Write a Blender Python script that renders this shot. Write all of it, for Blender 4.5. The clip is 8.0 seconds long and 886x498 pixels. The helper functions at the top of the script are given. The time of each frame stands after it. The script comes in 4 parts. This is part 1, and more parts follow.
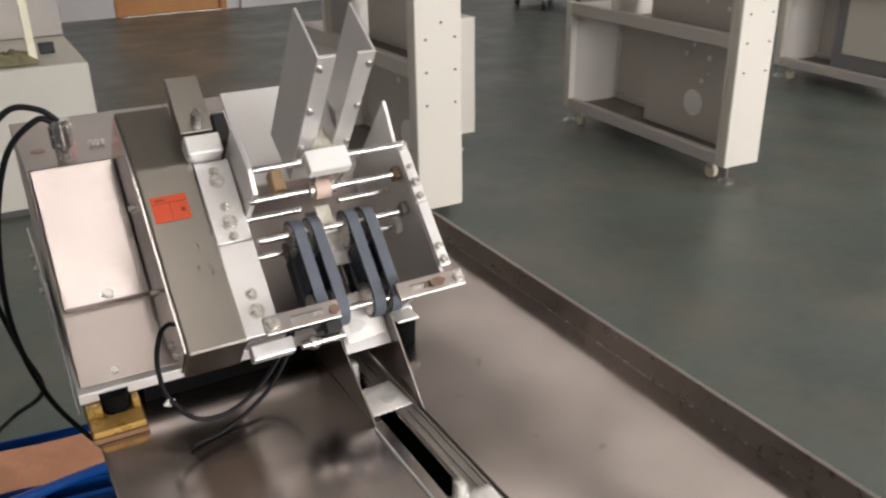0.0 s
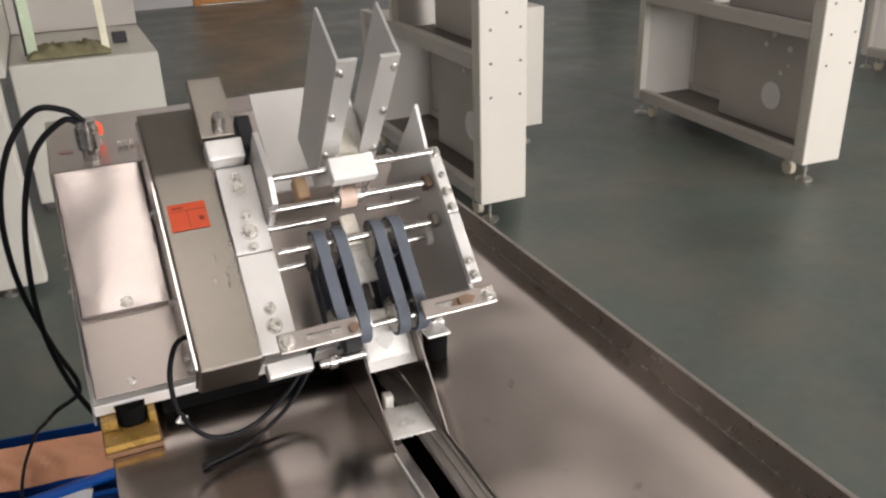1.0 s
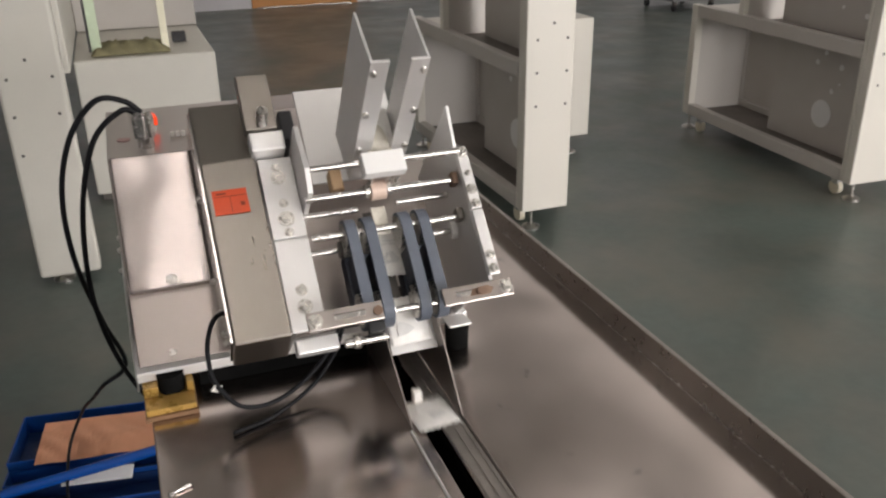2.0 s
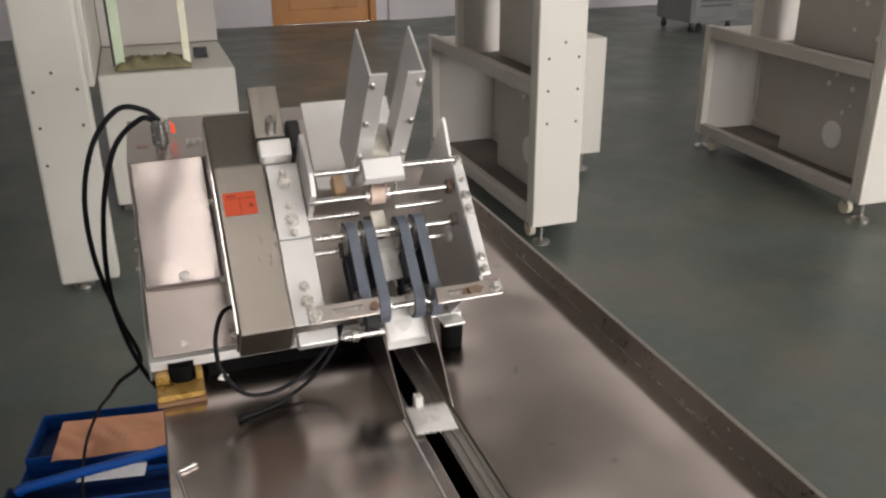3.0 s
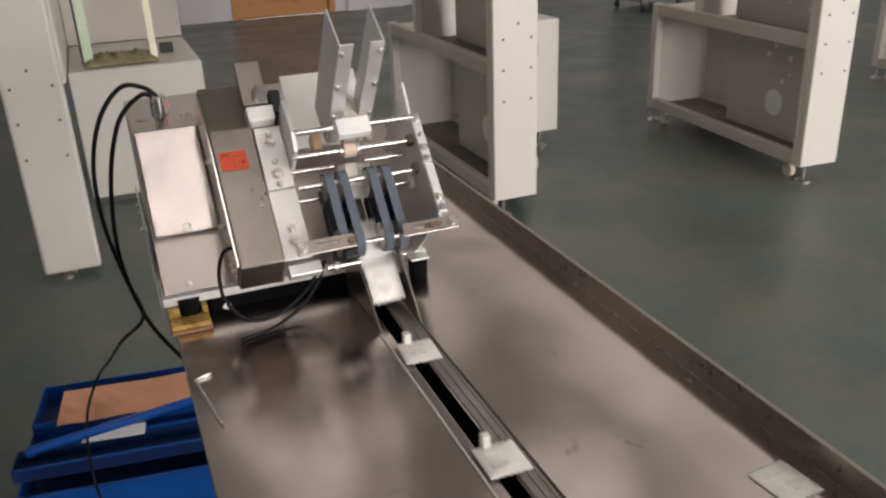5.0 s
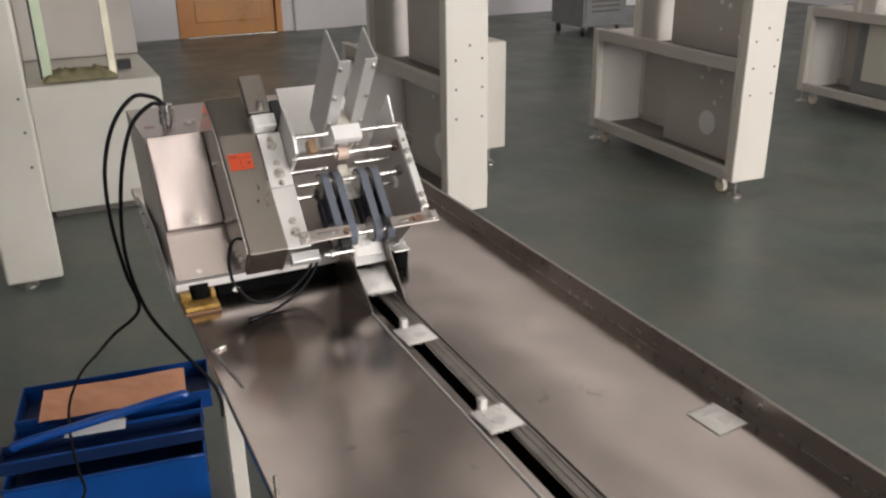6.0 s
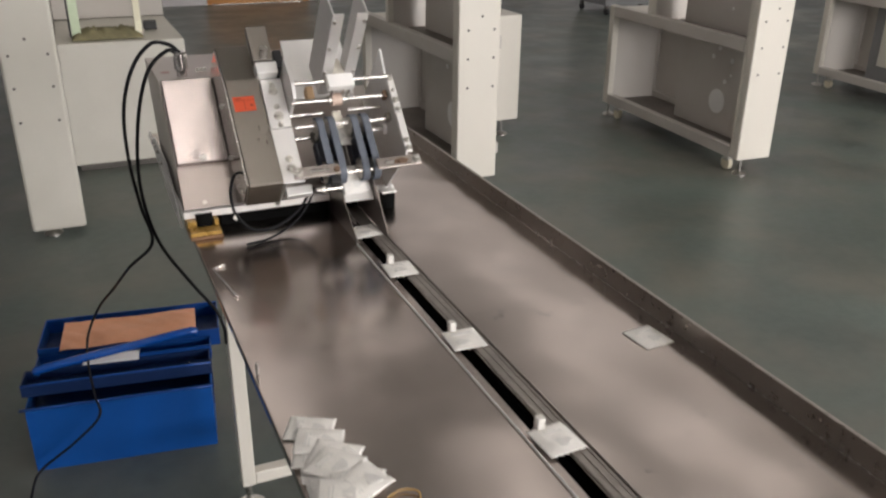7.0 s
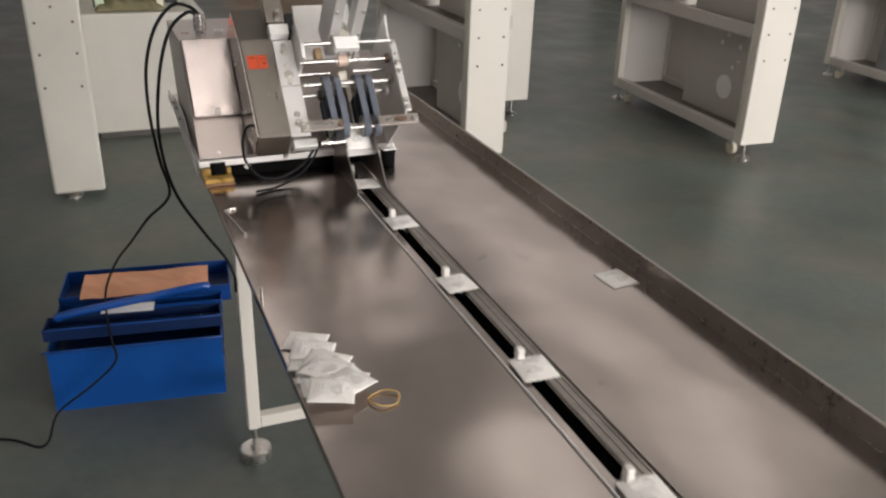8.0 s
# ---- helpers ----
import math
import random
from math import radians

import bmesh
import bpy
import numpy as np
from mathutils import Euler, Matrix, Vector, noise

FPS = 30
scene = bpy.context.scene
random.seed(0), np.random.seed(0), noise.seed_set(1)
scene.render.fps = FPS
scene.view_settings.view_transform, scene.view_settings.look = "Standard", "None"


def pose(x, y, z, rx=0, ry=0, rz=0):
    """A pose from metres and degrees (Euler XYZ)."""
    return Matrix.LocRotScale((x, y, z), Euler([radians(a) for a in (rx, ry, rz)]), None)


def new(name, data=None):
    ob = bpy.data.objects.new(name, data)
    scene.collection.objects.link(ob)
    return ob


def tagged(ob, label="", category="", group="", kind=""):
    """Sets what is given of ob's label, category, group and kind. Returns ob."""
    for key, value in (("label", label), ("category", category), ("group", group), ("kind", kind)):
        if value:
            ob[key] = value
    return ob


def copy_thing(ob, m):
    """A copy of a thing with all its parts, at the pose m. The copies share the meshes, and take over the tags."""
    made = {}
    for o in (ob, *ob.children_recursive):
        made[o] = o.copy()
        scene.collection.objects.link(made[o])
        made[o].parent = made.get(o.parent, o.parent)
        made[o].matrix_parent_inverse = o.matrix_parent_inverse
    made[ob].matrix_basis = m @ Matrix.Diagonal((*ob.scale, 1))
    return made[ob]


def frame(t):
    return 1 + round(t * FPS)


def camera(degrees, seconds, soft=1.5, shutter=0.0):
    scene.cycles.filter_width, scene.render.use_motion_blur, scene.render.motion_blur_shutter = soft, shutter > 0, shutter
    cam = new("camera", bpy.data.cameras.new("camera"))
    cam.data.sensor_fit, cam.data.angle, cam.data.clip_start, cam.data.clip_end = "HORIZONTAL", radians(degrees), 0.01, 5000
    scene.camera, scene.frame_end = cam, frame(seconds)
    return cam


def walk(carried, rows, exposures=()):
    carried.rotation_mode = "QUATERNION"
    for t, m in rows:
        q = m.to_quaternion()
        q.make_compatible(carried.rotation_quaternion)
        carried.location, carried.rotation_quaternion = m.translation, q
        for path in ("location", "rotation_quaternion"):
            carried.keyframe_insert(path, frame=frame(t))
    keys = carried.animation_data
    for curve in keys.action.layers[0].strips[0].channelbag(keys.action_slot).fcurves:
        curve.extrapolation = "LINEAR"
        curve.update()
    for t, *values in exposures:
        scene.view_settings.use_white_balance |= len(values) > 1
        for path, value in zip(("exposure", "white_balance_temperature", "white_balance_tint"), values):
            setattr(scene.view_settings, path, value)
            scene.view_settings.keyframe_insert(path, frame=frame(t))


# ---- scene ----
cam = camera(55.3, 8.0, soft=2.3, shutter=0.4)
METRES, EYE, TILT, LEAN, TURN = 0.8, 1.264, 0.0, 0.0, -28.9
ROWS = [
    (0.0, 0.0, 0.0, 0.0, -0.43, -23.82, 0.97),
    (0.5, 0.0268, 0.0519, 0.0016, 3.07, -24.28, 1.58),
    (1.0, 0.0441, 0.0711, 0.0015, 4.45, -24.54, 1.72),
    (1.5, 0.0554, 0.049, 0.0053, 6.7, -24.37, 1.35),
    (3.0, 0.1161, -0.053, 0.018, 9.63, -22.71, 0.51),
    (3.5, 0.1206, -0.078, 0.0221, 10.48, -21.93, 1.01),
    (4.0, 0.1341, -0.1282, 0.0176, 11.05, -21.9, 1.15),
    (4.5, 0.1604, -0.1839, 0.0196, 9.38, -23.72, 1.86),
    (6.0, 0.1134, -0.4632, 0.06, 3.05, -22.18, 0.8),
    (6.5, 0.137, -0.5371, 0.0634, 4.27, -22.85, 0.36),
    (7.0, 0.2011, -0.6288, 0.0548, 5.16, -23.7, -0.6),
    (7.5, 0.2401, -0.722, 0.0439, 6.79, -24.49, -1.29),
    (8.0, 0.2561, -0.7714, 0.0458, 6.65, -24.68, -1.71),
]
walk(cam, [(t, pose(0, 0, EYE, TILT, LEAN, TURN) @ pose(METRES * x, METRES * y, METRES * z, 90 + pitch, roll, yaw)) for t, x, y, z, yaw, pitch, roll in ROWS],
     exposures=((0.0, 0.29), (1.0, 0.35), (1.5, 0.28), (3.0, 0.14), (4.0, 0.11), (4.5, 0.11), (6.5, 0.17), (8.0, 0.23)))


# ---- light: closed hall, white ceiling, unseen tube lights, added panels and window lamps ----
world = bpy.data.worlds.new("hall_world")
world.use_nodes = True
world.node_tree.nodes["Background"].inputs[0].default_value = (0.6, 0.65, 0.7, 1)
world.node_tree.nodes["Background"].inputs[1].default_value = 0.05
scene.world = world
TUBE_POWER = 9.6
PANEL_POWER = 0.64


def south_fill(x0, x1, y, z0, z1, power):
    """Added fill lamp in an assumed, unseen window opening of the south wall."""
    data = bpy.data.lights.new("window_daylight", "AREA")
    data.shape, data.size, data.size_y = "RECTANGLE", x1 - x0, z1 - z0
    data.energy, data.color = power, (1.0, 0.965, 0.95)
    lamp = new("window_daylight", data)
    lamp.matrix_basis = pose((x0 + x1) / 2, y, (z0 + z1) / 2, 90)
    return lamp


# assumed openings behind the camera, added to light the south-facing fronts
FILL_WINDOWS = ((1.6, 4.8), (5.6, 8.8))
for wx0, wx1 in FILL_WINDOWS:
    south_fill(wx0 + 0.06, wx1 - 0.06, -6.96, 0.96, 2.54, 240.0 if wx0 < 4 else 380.0)


# ---- materials ----
def surface(name, base, rough=0.5, metal=0.0, vary=0.12, scale=6.0, fine=60.0, bump=0.05, stretch=(1, 1, 1),
            rough_vary=0.1, smear=0.0, tint=None, tint_amount=0.0, tint_scale=2.0, emit=0.0, coat=0.0, spec=0.5, wave=0.0, wave_scale=7.0, spots=0.0):
    m = bpy.data.materials.new(name)
    m.use_nodes = True
    nt = m.node_tree
    n, l = nt.nodes, nt.links
    p = n["Principled BSDF"]
    p.inputs["Metallic"].default_value = metal
    p.inputs["Specular IOR Level"].default_value = spec
    p.inputs["Coat Weight"].default_value = coat
    tc = n.new("ShaderNodeTexCoord")
    mp = n.new("ShaderNodeMapping")
    mp.inputs["Scale"].default_value = stretch
    l.new(tc.outputs["Object"], mp.inputs["Vector"])

    def noise_tex(sc, det, src):
        t = n.new("ShaderNodeTexNoise")
        t.inputs["Scale"].default_value = sc
        t.inputs["Detail"].default_value = det
        t.inputs["Roughness"].default_value = 0.6
        l.new(src, t.inputs["Vector"])
        return t.outputs["Fac"]

    big = noise_tex(scale, 4, tc.outputs["Object"])
    small = noise_tex(fine, 3, mp.outputs["Vector"])

    def mixed(fac, a, b):
        mx = n.new("ShaderNodeMix")
        mx.data_type = "RGBA"
        l.new(fac, mx.inputs["Factor"])
        for socket, value in (("A", a), ("B", b)):
            s = [i for i in mx.inputs if i.name == socket and i.type == "RGBA"][0]
            if isinstance(value, tuple):
                s.default_value = (*value, 1)
            else:
                l.new(value, s)
        return [o for o in mx.outputs if o.type == "RGBA"][0]

    def ranged(fac, lo, hi, a=0.3, b=0.7):
        r = n.new("ShaderNodeMapRange")
        r.interpolation_type = "SMOOTHSTEP"
        r.inputs["From Min"].default_value, r.inputs["From Max"].default_value = a, b
        r.inputs["To Min"].default_value, r.inputs["To Max"].default_value = lo, hi
        l.new(fac, r.inputs["Value"])
        return r.outputs["Result"]

    lo = tuple(max(0.0, c * (1 - vary)) for c in base)
    hi = tuple(min(1.0, c * (1 + vary)) for c in base)
    col = mixed(ranged(big, 0, 1), lo, hi)
    grain = mixed(ranged(small, 0, 1), tuple(c * (1 - vary * 0.5) for c in base), tuple(min(1.0, c * (1 + vary * 0.5)) for c in base))
    half = n.new("ShaderNodeMix")
    half.data_type = "RGBA"
    half.inputs["Factor"].default_value = 0.45
    l.new(col, [i for i in half.inputs if i.name == "A" and i.type == "RGBA"][0])
    l.new(grain, [i for i in half.inputs if i.name == "B" and i.type == "RGBA"][0])
    col = [o for o in half.outputs if o.type == "RGBA"][0]
    if tint:
        blot = noise_tex(tint_scale, 3, tc.outputs["Object"])
        col = mixed(ranged(blot, 0, tint_amount, 0.32, 0.85), col, tint)
    if spots:
        # scattered scuffs and drops of dirt
        scuff = noise_tex(34.0, 4, tc.outputs["Object"])
        col = mixed(ranged(scuff, 0, spots, 0.66, 0.74), col, tuple(c * 0.35 for c in base))
    l.new(col, p.inputs["Base Color"])
    l.new(ranged(small if metal else big, max(0.02, rough - rough_vary), min(1, rough + rough_vary)), p.inputs["Roughness"])
    if smear:
        wide = noise_tex(4.0, 2, tc.outputs["Object"])
        add = n.new("ShaderNodeMath")
        add.operation = "ADD"
        l.new(p.inputs["Roughness"].links[0].from_socket, add.inputs[0])
        l.new(ranged(wide, -smear, smear, 0.2, 0.8), add.inputs[1])
        l.new(add.outputs[0], p.inputs["Roughness"])
    if wave:
        # gentle buckling of the sheet
        b = n.new("ShaderNodeBump")
        b.inputs["Strength"].default_value = 1.0
        b.inputs["Distance"].default_value = wave
        l.new(noise_tex(wave_scale, 1, tc.outputs["Object"]), b.inputs["Height"])
        l.new(b.outputs["Normal"], p.inputs["Normal"])
    elif bump:
        b = n.new("ShaderNodeBump")
        b.inputs["Strength"].default_value = bump
        b.inputs["Distance"].default_value = 0.001
        l.new(small, b.inputs["Height"])
        l.new(b.outputs["Normal"], p.inputs["Normal"])
    if emit:
        p.inputs["Emission Color"].default_value = (*base, 1)
        p.inputs["Emission Strength"].default_value = emit
    return m


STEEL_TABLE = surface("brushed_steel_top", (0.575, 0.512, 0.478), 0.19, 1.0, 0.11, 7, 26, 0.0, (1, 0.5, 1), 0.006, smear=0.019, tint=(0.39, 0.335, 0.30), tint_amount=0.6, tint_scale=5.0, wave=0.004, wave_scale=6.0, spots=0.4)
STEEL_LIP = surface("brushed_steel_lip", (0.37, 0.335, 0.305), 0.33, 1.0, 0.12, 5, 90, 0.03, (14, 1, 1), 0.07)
STEEL_PANEL = surface("bright_brushed_steel", (0.425, 0.385, 0.372), 0.18, 1.0, 0.05, 14, 60, 0.0, (4, 1, 1), 0.01, smear=0.05, wave=0.0022, wave_scale=13.0)
STEEL_COVER = surface("satin_steel", (0.315, 0.288, 0.26), 0.32, 1.0, 0.06, 8, 60, 0.0, (3, 1, 1), 0.02, smear=0.04)
STEEL_CASE = surface("case_steel", (0.45, 0.405, 0.38), 0.30, 1.0, 0.035, 8, 40, 0.0, (3, 1, 1), 0.012)
ALU = surface("matt_aluminium", (0.79, 0.78, 0.77), 0.44, 0.75, 0.05, 12, 200, 0.03, (1, 8, 1), 0.06)
FLANK = surface("pale_flank_aluminium", (0.78, 0.745, 0.725), 0.17, 1.0, 0.05, 12, 120, 0.0, (1, 6, 1), 0.03)
ALU_BRIGHT = surface("bright_aluminium", (0.87, 0.86, 0.85), 0.34, 0.5, 0.04, 12, 200, 0.02, (1, 8, 1), 0.05)
CHROME = surface("polished_shaft", (0.62, 0.60, 0.58), 0.2, 1.0, 0.05, 20, 200, 0.01)
SCREW = surface("zinc_screw", (0.62, 0.60, 0.57), 0.3, 1.0, 0.08, 60, 300, 0.05)
DARK_STEEL = surface("dark_recess_steel", (0.13, 0.12, 0.11), 0.5, 0.6, 0.12, 10, 120, 0.05)
GUIDE = surface("ribbed_guide_strip", (0.37, 0.34, 0.315), 0.5, 0.7, 0.2, 30, 400, 0.25, (1, 3, 1))
BLACK = surface("black_rubber", (0.018, 0.018, 0.02), 0.55, 0.0, 0.2, 20, 200, 0.05)
# near-black without gloss: deep shade in gap and slot, also the rubber feet
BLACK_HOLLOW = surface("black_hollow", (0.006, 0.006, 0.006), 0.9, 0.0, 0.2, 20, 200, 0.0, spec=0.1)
CABLE = surface("black_cable_sheath", (0.010, 0.010, 0.012), 0.5, 0.0, 0.2, 20, 200, 0.02, spec=0.15)
NAVY_BELT = surface("navy_belt", (0.022, 0.026, 0.040), 0.6, 0.0, 0.12, 30, 400, 0.1)
BELT = surface("blue_grey_belt", (0.11, 0.126, 0.158), 0.62, 0.0, 0.12, 30, 400, 0.1)
PEACH = surface("peach_roller_rubber", (0.68, 0.52, 0.43), 0.5, 0.0, 0.1, 40, 300, 0.05)
WHITE_BLOCK = surface("white_plastic_block", (0.82, 0.81, 0.79), 0.4, 0.0, 0.03, 20, 200, 0.02)
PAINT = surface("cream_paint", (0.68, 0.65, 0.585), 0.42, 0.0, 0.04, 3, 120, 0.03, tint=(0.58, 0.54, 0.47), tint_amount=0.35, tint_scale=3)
MACHINE_CREAM = surface("darker_cream_paint", (0.61, 0.59, 0.53), 0.42, 0.0, 0.05, 3, 120, 0.03, tint=(0.50, 0.48, 0.42), tint_amount=0.4, tint_scale=2.5)
# the cream paint darkened as in shade, for insides and recessed panels
PAINT_SHADED = surface("shaded_cream_paint", (0.53, 0.50, 0.465), 0.5, 0.0, 0.06, 3, 120, 0.03, tint=(0.44, 0.40, 0.36), tint_amount=0.6, tint_scale=3)
TRAY = surface("dark_brown_tray", (0.135, 0.115, 0.10), 0.6, 0.1, 0.25, 6, 80, 0.08)
WALL_PAINT = surface("white_wall_paint", (0.76, 0.74, 0.76), 0.7, 0.0, 0.03, 1.2, 80, 0.03)
CEILING_PAINT = surface("ceiling_paint", (0.76, 0.74, 0.715), 0.8, 0.0, 0.03, 1.2, 60, 0.02)
FLOOR = surface("green_epoxy_floor", (0.088, 0.112, 0.100), 0.40, 0.0, 0.36, 2.2, 24, 0.02, tint=(0.158, 0.148, 0.122), tint_amount=0.95, tint_scale=2.0, rough_vary=0.10)
WOOD_DOOR = surface("orange_wood_door", (0.55, 0.24, 0.06), 0.35, 0.0, 0.15, 2, 30, 0.03, (12, 1, 1))
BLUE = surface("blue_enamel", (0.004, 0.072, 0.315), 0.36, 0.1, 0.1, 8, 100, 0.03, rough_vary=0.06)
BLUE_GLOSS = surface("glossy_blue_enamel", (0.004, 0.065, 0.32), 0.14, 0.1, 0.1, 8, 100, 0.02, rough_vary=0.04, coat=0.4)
# the same blue enamel in half and in deep shade, for the trays
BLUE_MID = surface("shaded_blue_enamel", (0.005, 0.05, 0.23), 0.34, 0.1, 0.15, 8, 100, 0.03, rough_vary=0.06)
BLUE_DEEP_SHADE = surface("deep_shaded_blue_enamel", (0.005, 0.021, 0.085), 0.45, 0.1, 0.2, 10, 100, 0.05)
COPPER = surface("copper_foil", (0.76, 0.38, 0.235), 0.34, 0.75, 0.10, 9, 30, 0.15, rough_vary=0.04, wave=0.002, wave_scale=7.0)
GOLD = surface("yellow_taped_block", (0.44, 0.27, 0.07), 0.32, 0.3, 0.3, 25, 80, 0.1)
WOOD = surface("brown_wood_slip", (0.22, 0.12, 0.06), 0.6, 0.0, 0.2, 20, 80, 0.1, (1, 10, 1))
TAN = surface("tan_wood_wedge", (0.42, 0.28, 0.16), 0.5, 0.0, 0.15, 30, 100, 0.1)
LABEL = surface("orange_warning_label", (0.56, 0.075, 0.025), 0.45, 0.0, 0.06, 60, 200, 0.0)
LABEL_INK = surface("label_ink", (0.20, 0.03, 0.01), 0.5, 0.0, 0.1, 60, 200, 0.0)
SACHET = surface("white_sachet_film", (0.90, 0.88, 0.85), 0.38, 0.05, 0.06, 60, 260, 0.35, rough_vary=0.08)
SACHET_INK = surface("faded_sachet_print", (0.74, 0.73, 0.71), 0.45, 0.0, 0.08, 60, 260, 0.2)
PEG = surface("white_nylon_peg", (0.80, 0.78, 0.74), 0.45, 0.0, 0.04, 60, 260, 0.05)
RUST = surface("rusty_brass_screw", (0.21, 0.14, 0.10), 0.5, 0.7, 0.25, 80, 300, 0.1)
BAND = surface("amber_rubber_band", (0.52, 0.33, 0.12), 0.45, 0.0, 0.1, 60, 260, 0.05)
CASTER = surface("cream_caster_wheel", (0.72, 0.66, 0.52), 0.4, 0.0, 0.08, 30, 200, 0.03)
MACHINE_GREY = surface("machine_grey", (0.22, 0.22, 0.225), 0.5, 0.1, 0.15, 4, 60, 0.04)
KHAKI = surface("khaki_rag", (0.20, 0.18, 0.10), 0.9, 0.0, 0.35, 20, 120, 0.4)
ACRYLIC = surface("cream_acrylic_edge", (0.88, 0.84, 0.66), 0.25, 0.0, 0.05, 10, 80, 0.0)
ACRYLIC_GREEN = surface("pale_green_acrylic_edge", (0.60, 0.70, 0.52), 0.22, 0.0, 0.08, 10, 80, 0.0)
HAZY = surface("hazy_acrylic", (0.60, 0.565, 0.49), 0.25, 0.0, 0.12, 60, 200, 0.05)
LED = surface("lit_red_lamp", (1.0, 0.07, 0.015), 0.3, 0.0, 0.0, 10, 80, 0.0, emit=0.6)
FADED_RED = surface("faded_red_mark", (0.42, 0.24, 0.22), 0.4, 0.2, 0.1, 40, 80, 0.0)
TUBE = surface("white_tube_light", (1.0, 0.925, 0.875), 0.4, 0.0, 0.0, 10, 80, 0.0, emit=TUBE_POWER)
DIFFUSER = surface("panel_diffuser", (1.0, 0.93, 0.885), 0.4, 0.0, 0.0, 10, 80, 0.0, emit=PANEL_POWER)


# ---- mesh helpers ----
def box(bm, x0, x1, y0, y1, z0, z1, bevel=0.0, seg=2, m=None):
    made = bmesh.ops.create_cube(bm, size=1.0)["verts"]
    bmesh.ops.transform(bm, matrix=Matrix.Translation(((x0 + x1) / 2, (y0 + y1) / 2, (z0 + z1) / 2)) @ Matrix.Diagonal((abs(x1 - x0), abs(y1 - y0), abs(z1 - z0), 1)), verts=made)
    if bevel:
        edges = list({e for v in made for e in v.link_edges})
        r = bmesh.ops.bevel(bm, geom=edges, offset=bevel, segments=seg, affect="EDGES", profile=0.5)
        made = list({v for f in r["faces"] for v in f.verts} | {v for v in made if v.is_valid})
    if m is not None:
        bmesh.ops.transform(bm, matrix=m, verts=made)
    return made


def cyl(bm, p0, p1, r, seg=20, r2=None):
    a, b = Vector(p0), Vector(p1)
    d = b - a
    turn = d.to_track_quat("Z", "Y").to_matrix().to_4x4()
    got = bmesh.ops.create_cone(bm, cap_ends=True, segments=seg, radius1=r, radius2=r if r2 is None else r2, depth=d.length,
                                matrix=Matrix.Translation((a + b) / 2) @ turn)
    for f in {f for v in got["verts"] for f in v.link_faces}:
        f.smooth = len(f.verts) == 4
        for e in f.edges:
            if len(f.verts) != 4:
                e.smooth = False
    return got["verts"]


def prism(bm, outline, axis, a, b, bevel=0.0):
    """outline: 2D points of the other two axes in order; extruded along axis from a to b."""
    def at(p, s):
        return {"x": (s, p[0], p[1]), "y": (p[0], s, p[1]), "z": (p[0], p[1], s)}[axis]
    low = [bm.verts.new(at(p, a)) for p in outline]
    high = [bm.verts.new(at(p, b)) for p in outline]
    k = len(outline)
    faces = [bm.faces.new(low), bm.faces.new(high[::-1])]
    for i in range(k):
        faces.append(bm.faces.new((low[i], high[i], high[(i + 1) % k], low[(i + 1) % k])))
    bmesh.ops.recalc_face_normals(bm, faces=faces)
    if bevel:
        bmesh.ops.bevel(bm, geom=list({e for f in faces for e in f.edges}), offset=bevel, segments=2, affect="EDGES", profile=0.5)


def finish(name, bm, material):
    me = bpy.data.meshes.new(name)
    bm.normal_update()
    bm.to_mesh(me)
    bm.free()
    for mat in (material if isinstance(material, (list, tuple)) else [material]):
        me.materials.append(mat)
    return new(name, me)


def part(name, bm, material, parent, label=""):
    ob = finish(name, bm, material)
    ob.parent = parent
    return tagged(ob, label)


def thing(name, label, category, m=None, group="", kind=""):
    ob = new(name)
    ob.empty_display_size = 0.05
    if m is not None:
        ob.matrix_basis = m
    return tagged(ob, label, category, group, kind)


def solid(name, bm, material, label, category, group="", kind="", m=None):
    ob = finish(name, bm, material)
    if m is not None:
        ob.matrix_basis = m
    return tagged(ob, label, category, group, kind)


def bm_box(*args, **kw):
    bm = bmesh.new()
    box(bm, *args, **kw)
    return bm


def bm_cyl(*args, **kw):
    bm = bmesh.new()
    cyl(bm, *args, **kw)
    return bm


def bm_prism(*args, **kw):
    bm = bmesh.new()
    prism(bm, *args, **kw)
    return bm


def tube(bm, points, r, steps=8, seg=10):
    """A round hose through the points (Catmull-Rom), as mesh."""
    pts = [Vector(p) for p in points]
    pts = [pts[0] * 2 - pts[1]] + pts + [pts[-1] * 2 - pts[-2]]
    line = []
    for i in range(1, len(pts) - 2):
        a, b, c, d = pts[i - 1:i + 3]
        for k in range(steps):
            t = k / steps
            line.append(0.5 * (2 * b + (c - a) * t + (2 * a - 5 * b + 4 * c - d) * t * t + (3 * b - a - 3 * c + d) * t ** 3))
    line.append(pts[-2])
    rings = []
    side = None
    for i, p in enumerate(line):
        along = (line[min(i + 1, len(line) - 1)] - line[max(i - 1, 0)]).normalized()
        if side is None:
            side = along.orthogonal().normalized()
        side = (side - along * side.dot(along)).normalized()
        up = along.cross(side)
        rings.append([bm.verts.new(p + r * (math.cos(2 * math.pi * j / seg) * side + math.sin(2 * math.pi * j / seg) * up)) for j in range(seg)])
    for a, b in zip(rings, rings[1:]):
        for j in range(seg):
            f = bm.faces.new((a[j], a[(j + 1) % seg], b[(j + 1) % seg], b[j]))
            f.smooth = True
    bm.faces.new(rings[0][::-1])
    bm.faces.new(rings[-1])


def bm_tube(*args, **kw):
    bm = bmesh.new()
    tube(bm, *args, **kw)
    return bm


